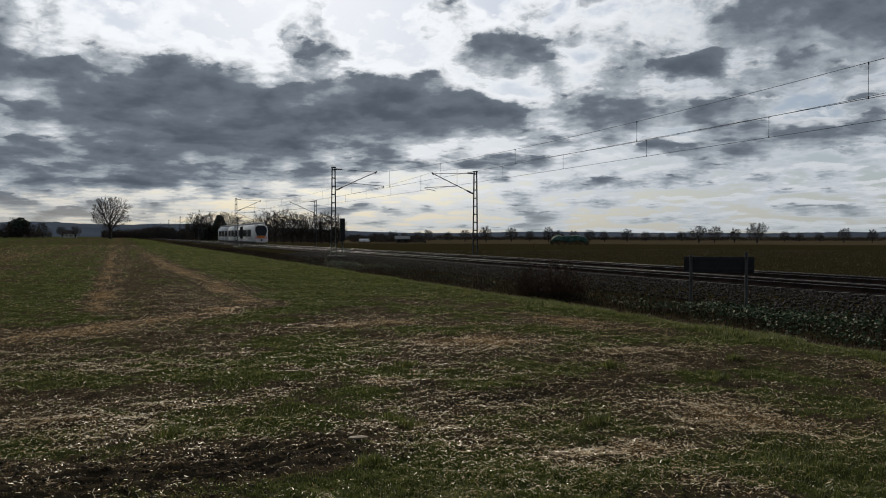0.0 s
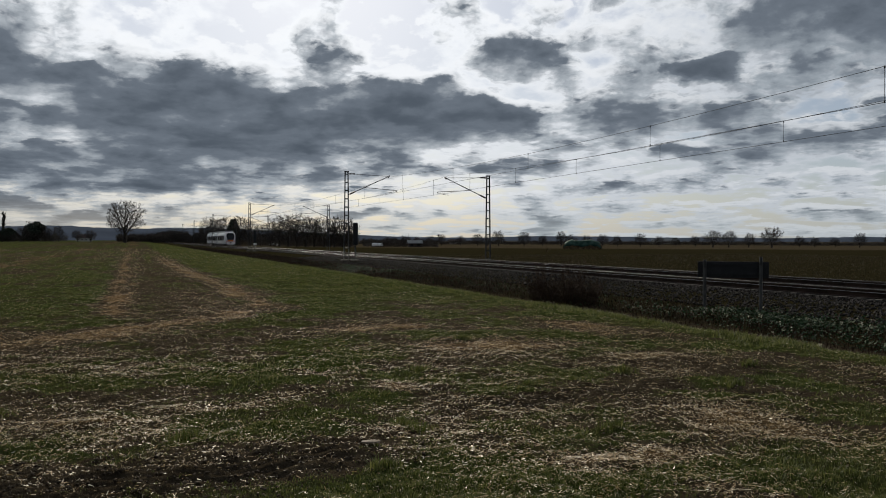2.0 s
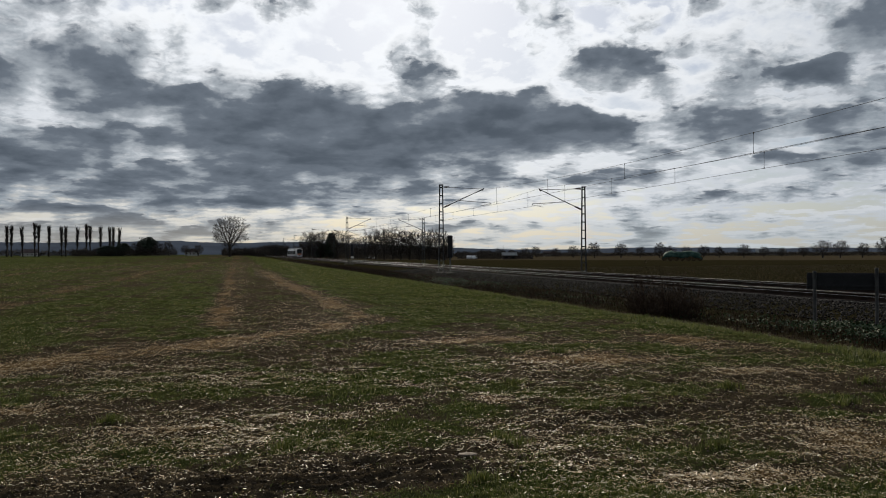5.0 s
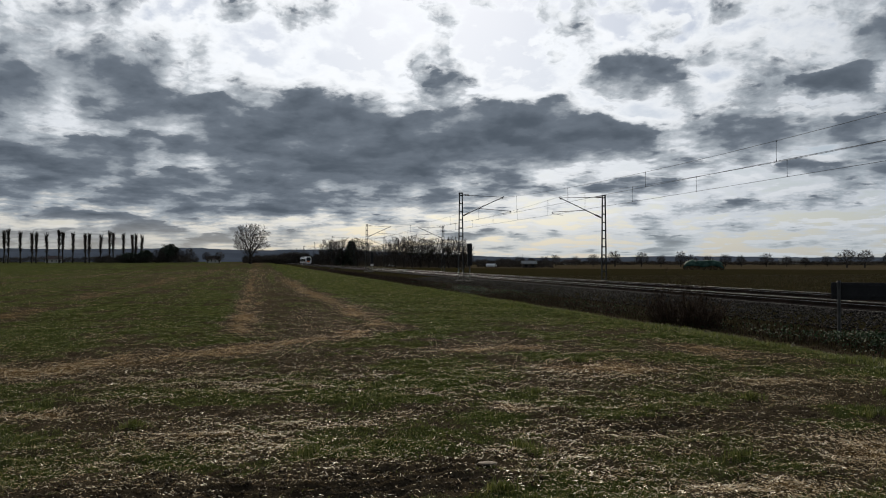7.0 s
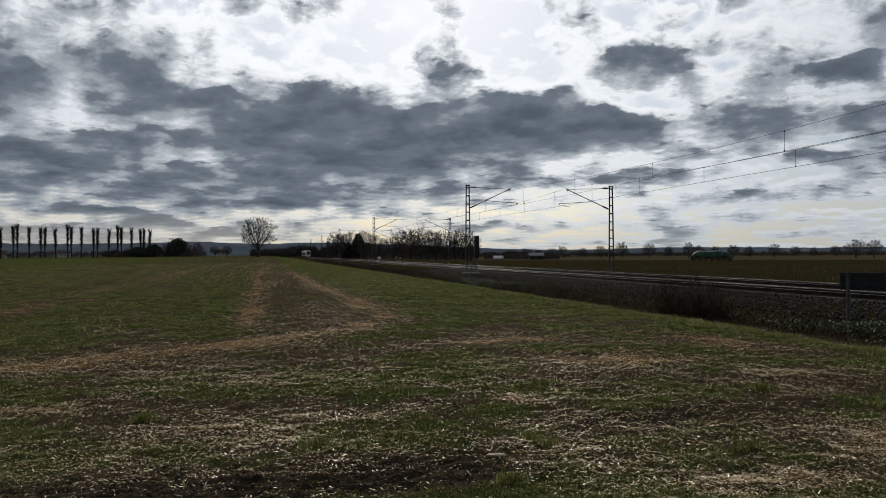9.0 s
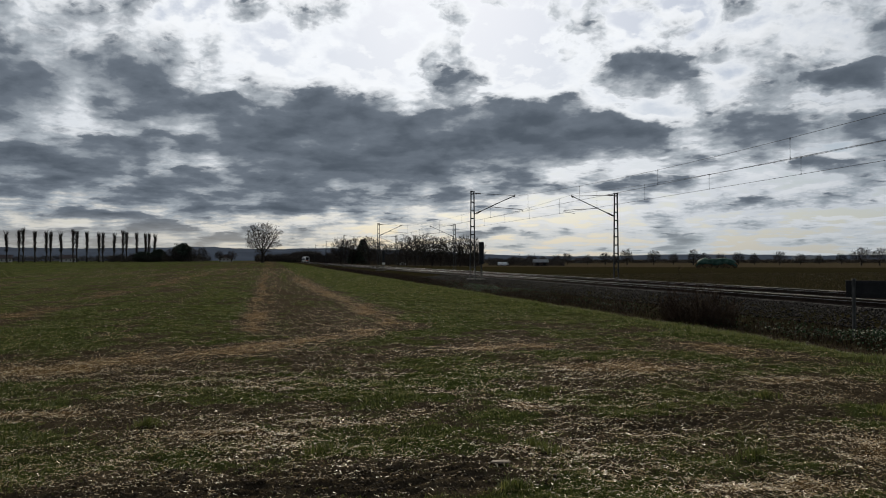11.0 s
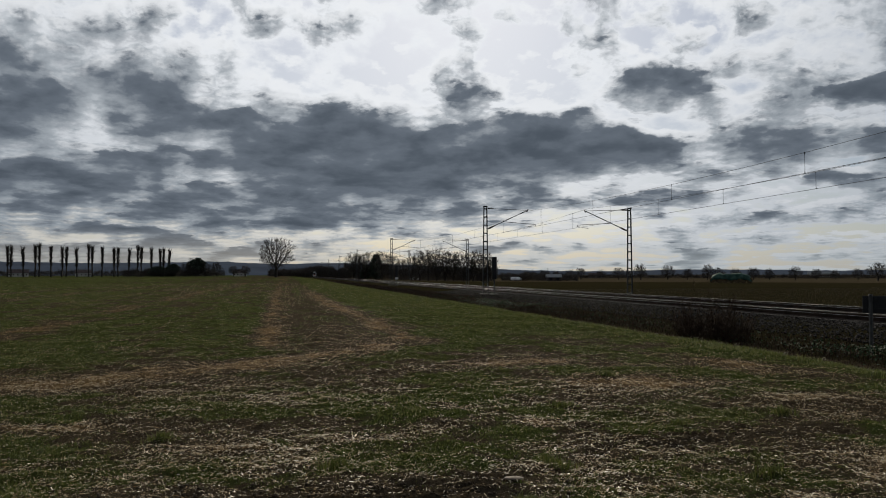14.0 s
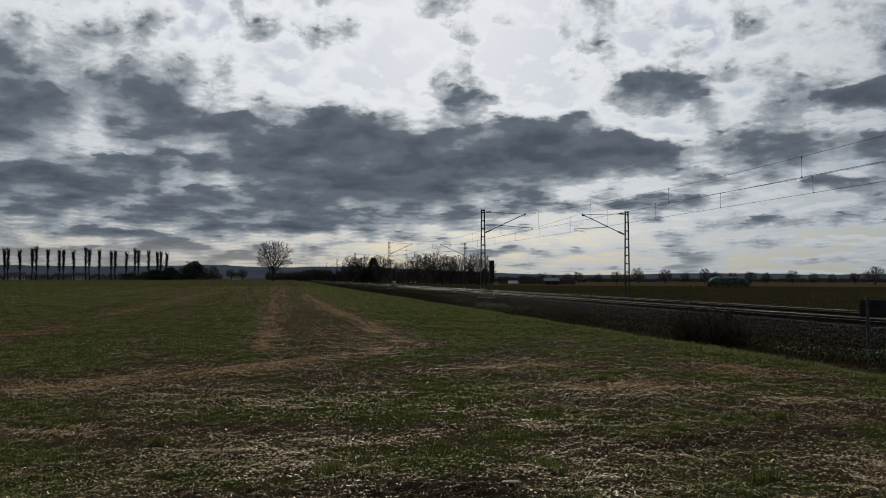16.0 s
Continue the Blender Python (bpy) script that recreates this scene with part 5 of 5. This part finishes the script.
def blades(name, x, y, h, rng, mat, label, category, width=0.0028, lean=0.5):
    n = len(x)
    r = np.hypot(x, y)
    a = rng.uniform(0, 2 * math.pi, n)
    w = width * (0.6 + 0.8 * rng.random(n)) * (1 + np.maximum(r - 7, 0) * 0.09)
    side = np.stack([-np.sin(a), np.cos(a), np.zeros(n)], -1) * w[:, None]
    out = np.stack([np.cos(a), np.sin(a), np.zeros(n)], -1) * (h * lean * rng.random(n))[:, None]
    base = np.stack([x, y, relief(x, y) - 0.004], -1)
    up = np.zeros((n, 3))
    up[:, 2] = h
    mid = base + out * 0.35 + up * 0.6
    tip = base + out * 1.25 + up * (1 - 0.25 * rng.random(n))[:, None]
    v = np.stack([base - side, base + side, mid + side * 0.8, mid - side * 0.8, tip], 1).reshape(-1, 3)
    o = (np.arange(n) * 5)[:, None]
    f = np.concatenate([o + np.array([[0, 1, 2]]), o + np.array([[0, 2, 3]]), o + np.array([[3, 2, 4]])])
    tagged(raw(name, v, f, mat), label, category, kind="stuff")


def make_grass():
    rng = np.random.default_rng(33)
    x, y, r = polar(rng, 300000, 4.3, 300.0, 1.1)
    g = cover(x, y)[:, 1]
    keep = rng.random(len(x)) < np.clip((g - 0.10) * 0.9, 0, 1) * (x < 12.2)
    x, y, g = x[keep], y[keep], g[keep]
    k = 4
    n = len(x)
    s = 0.018 * (1 + 0.05 * np.hypot(x, y))
    bx = (x[:, None] + rng.normal(0, 1, (n, k)) * s[:, None]).ravel()
    by = (y[:, None] + rng.normal(0, 1, (n, k)) * s[:, None]).ravel()
    tall = np.repeat(0.014 + 0.034 * g * fbm(x, y, 1.5, 3, 70) + 0.05 * bell(x, 10.2, 1.2) * (fbm(x, y, 0.8, 3, 71) > 0.5), k)
    blades("grass", bx, by, tall * (0.6 + 0.8 * rng.random(len(bx))) * (1 + np.minimum(np.hypot(bx, by), 60) / 90), rng, M_GRASS, "short sparse green grass in patches", "grass", 0.0026, 0.9)
    # coarser tufts
    spots_ = [(2.28, 6.75), (1.72, 5.55), (4.3, 8.2), (3.9, 6.0), (2.35, 6.55), (5.8, 8.6), (0.4, 7.0), (3.4, 9.6), (-1.2, 8.4), (6.4, 7.3), (7.6, 8.4), (5.1, 12.2)]
    tx, ty = [], []
    for cx, cy in spots_:
        m = 130
        tx.append(cx + rng.normal(0, 0.07, m))
        ty.append(cy + rng.normal(0, 0.05, m))
    tx, ty = np.concatenate(tx), np.concatenate(ty)
    blades("grass_tufts", tx, ty, 0.05 + 0.07 * rng.random(len(tx)), rng, M_GRASS, "dark green grass tufts among the straw", "grass", 0.0035, 0.8)


def make_clods():
    rng = np.random.default_rng(44)
    x, y, r = polar(rng, 65000, 4.3, 20.0)
    c = cover(x, y)
    keep = rng.random(len(x)) < np.clip(0.75 - c[:, 1] - 0.5 * c[:, 0], 0, 1) * (x < 10)
    x, y = x[keep], y[keep]
    n = len(x)
    s = 0.004 + 0.014 * rng.random(n) ** 2.0
    octa = np.array([(1, 0, 0), (-1, 0, 0), (0, 1, 0), (0, -1, 0), (0, 0, 0.8), (0, 0, -0.8)], float)
    o = octa[None] * s[:, None, None] * (0.6 + 0.8 * rng.random((n, 6, 1))) + (rng.random((n, 6, 3)) - 0.5) * 0.6 * s[:, None, None]
    v = o + np.stack([x, y, relief(x, y) + 0.2 * s], -1)[:, None]
    tri = np.array([(0, 2, 4), (2, 1, 4), (1, 3, 4), (3, 0, 4), (2, 0, 5), (1, 2, 5), (3, 1, 5), (0, 3, 5)])
    f = (np.arange(n) * 6)[:, None, None] + tri[None]
    tagged(raw("soil_clods", v.reshape(-1, 3), f.reshape(-1, 3), M_CLOD), "crumbly brown soil clods on the bare ground", "soil", kind="stuff")


def make_ivy():
    """Low evergreen creeper and dry stalks on the bank."""
    rng = np.random.default_rng(55)
    n = 130000
    y = 5 + 65 * rng.random(n) ** 1.6
    x = 11.6 + 4.4 * rng.random(n)
    wig = 0.8 * (fbm(y, y * 0, 0.35, 3, 9) - 0.5)
    dense = smooth(fbm(x, y, 0.7, 4, 61), 0.40, 0.62) * (bell(x + wig, 13.1, 1.25))
    dense = dense * (0.06 + 0.94 * (1 - smooth(y, 15.5, 18)) + 0.5 * bell(y, 48, 5))
    keep = rng.random(n) < dense
    x, y = x[keep], y[keep]
    n = len(x)
    top = 0.10 + 0.38 * fbm(x, y, 0.9, 3, 62) * bell(x, 12.9, 1.2)
    p = np.stack([x, y, relief(x, y) + top * rng.random(n) ** 0.6], -1)
    s = (0.015 + 0.019 * rng.random(n)) * (1 + 0.006 * y)
    u = rng.normal(0, 1, (n, 3))
    u /= np.linalg.norm(u, axis=1)[:, None]
    nrm = rng.normal(0, 0.55, (n, 3)) + np.array([0, 0, 1.0])
    w = np.cross(nrm, u)
    w /= np.linalg.norm(w, axis=1)[:, None]
    u = np.cross(w, nrm)
    u /= np.linalg.norm(u, axis=1)[:, None]
    s = s[:, None]
    fold = np.array([0, 0, 0.25]) * s
    v = np.stack([p - u * s, p + w * s * 0.75 + fold, p + u * s * 1.15, p - w * s * 0.75 + fold], 1).reshape(-1, 3)
    o = (np.arange(n) * 4)[:, None]
    f = np.concatenate([o + np.array([[0, 1, 2]]), o + np.array([[0, 2, 3]])])
    tagged(raw("ivy_cover", v, f, M_IVY), "glossy dark green creeper covering the foot of the bank", "ivy", kind="stuff")
    m = 60000
    y = 5 + 245 * rng.random(m) ** 2.0
    x = 11.3 + 4.8 * rng.random(m)
    h = (0.06 + 0.28 * fbm(x, y, 0.8, 3, 63) * rng.random(m)) * bell(x, 13.2, 2.0)
    k = h > 0.04
    blades("dry_grass", x[k], y[k], h[k], rng, M_DRYSTEM, "withered brown grass on the bank", "grass", 0.003, 0.9)


def make_stubble():
    """Cut stalks on the field beyond the line."""
    rng = np.random.default_rng(66)
    n = 22000
    x = 31 + 60 * rng.random(n) ** 1.4
    y = 10 + 90 * rng.random(n)
    rowed = np.round(x / 0.45) * 0.45 + rng.normal(0, 0.03, n)
    blades("stubble", rowed, y, 0.05 + 0.10 * rng.random(n), rng, M_STUB, "short pale stubble in the field beyond the line", "stubble", 0.004, 0.5)


make_stubble()
make_straw()
make_grass()
make_clods()
make_ivy()


# ---------------------------------------------------------------- what moves
def motions():
    walk(train, [(t, pose(FAR_TRACK, TRAIN_START + TRAIN_SPEED * t, RAIL_Z)) for t in (0.0, 4.0, 8.0, 12.0, 16.0)])


motions()
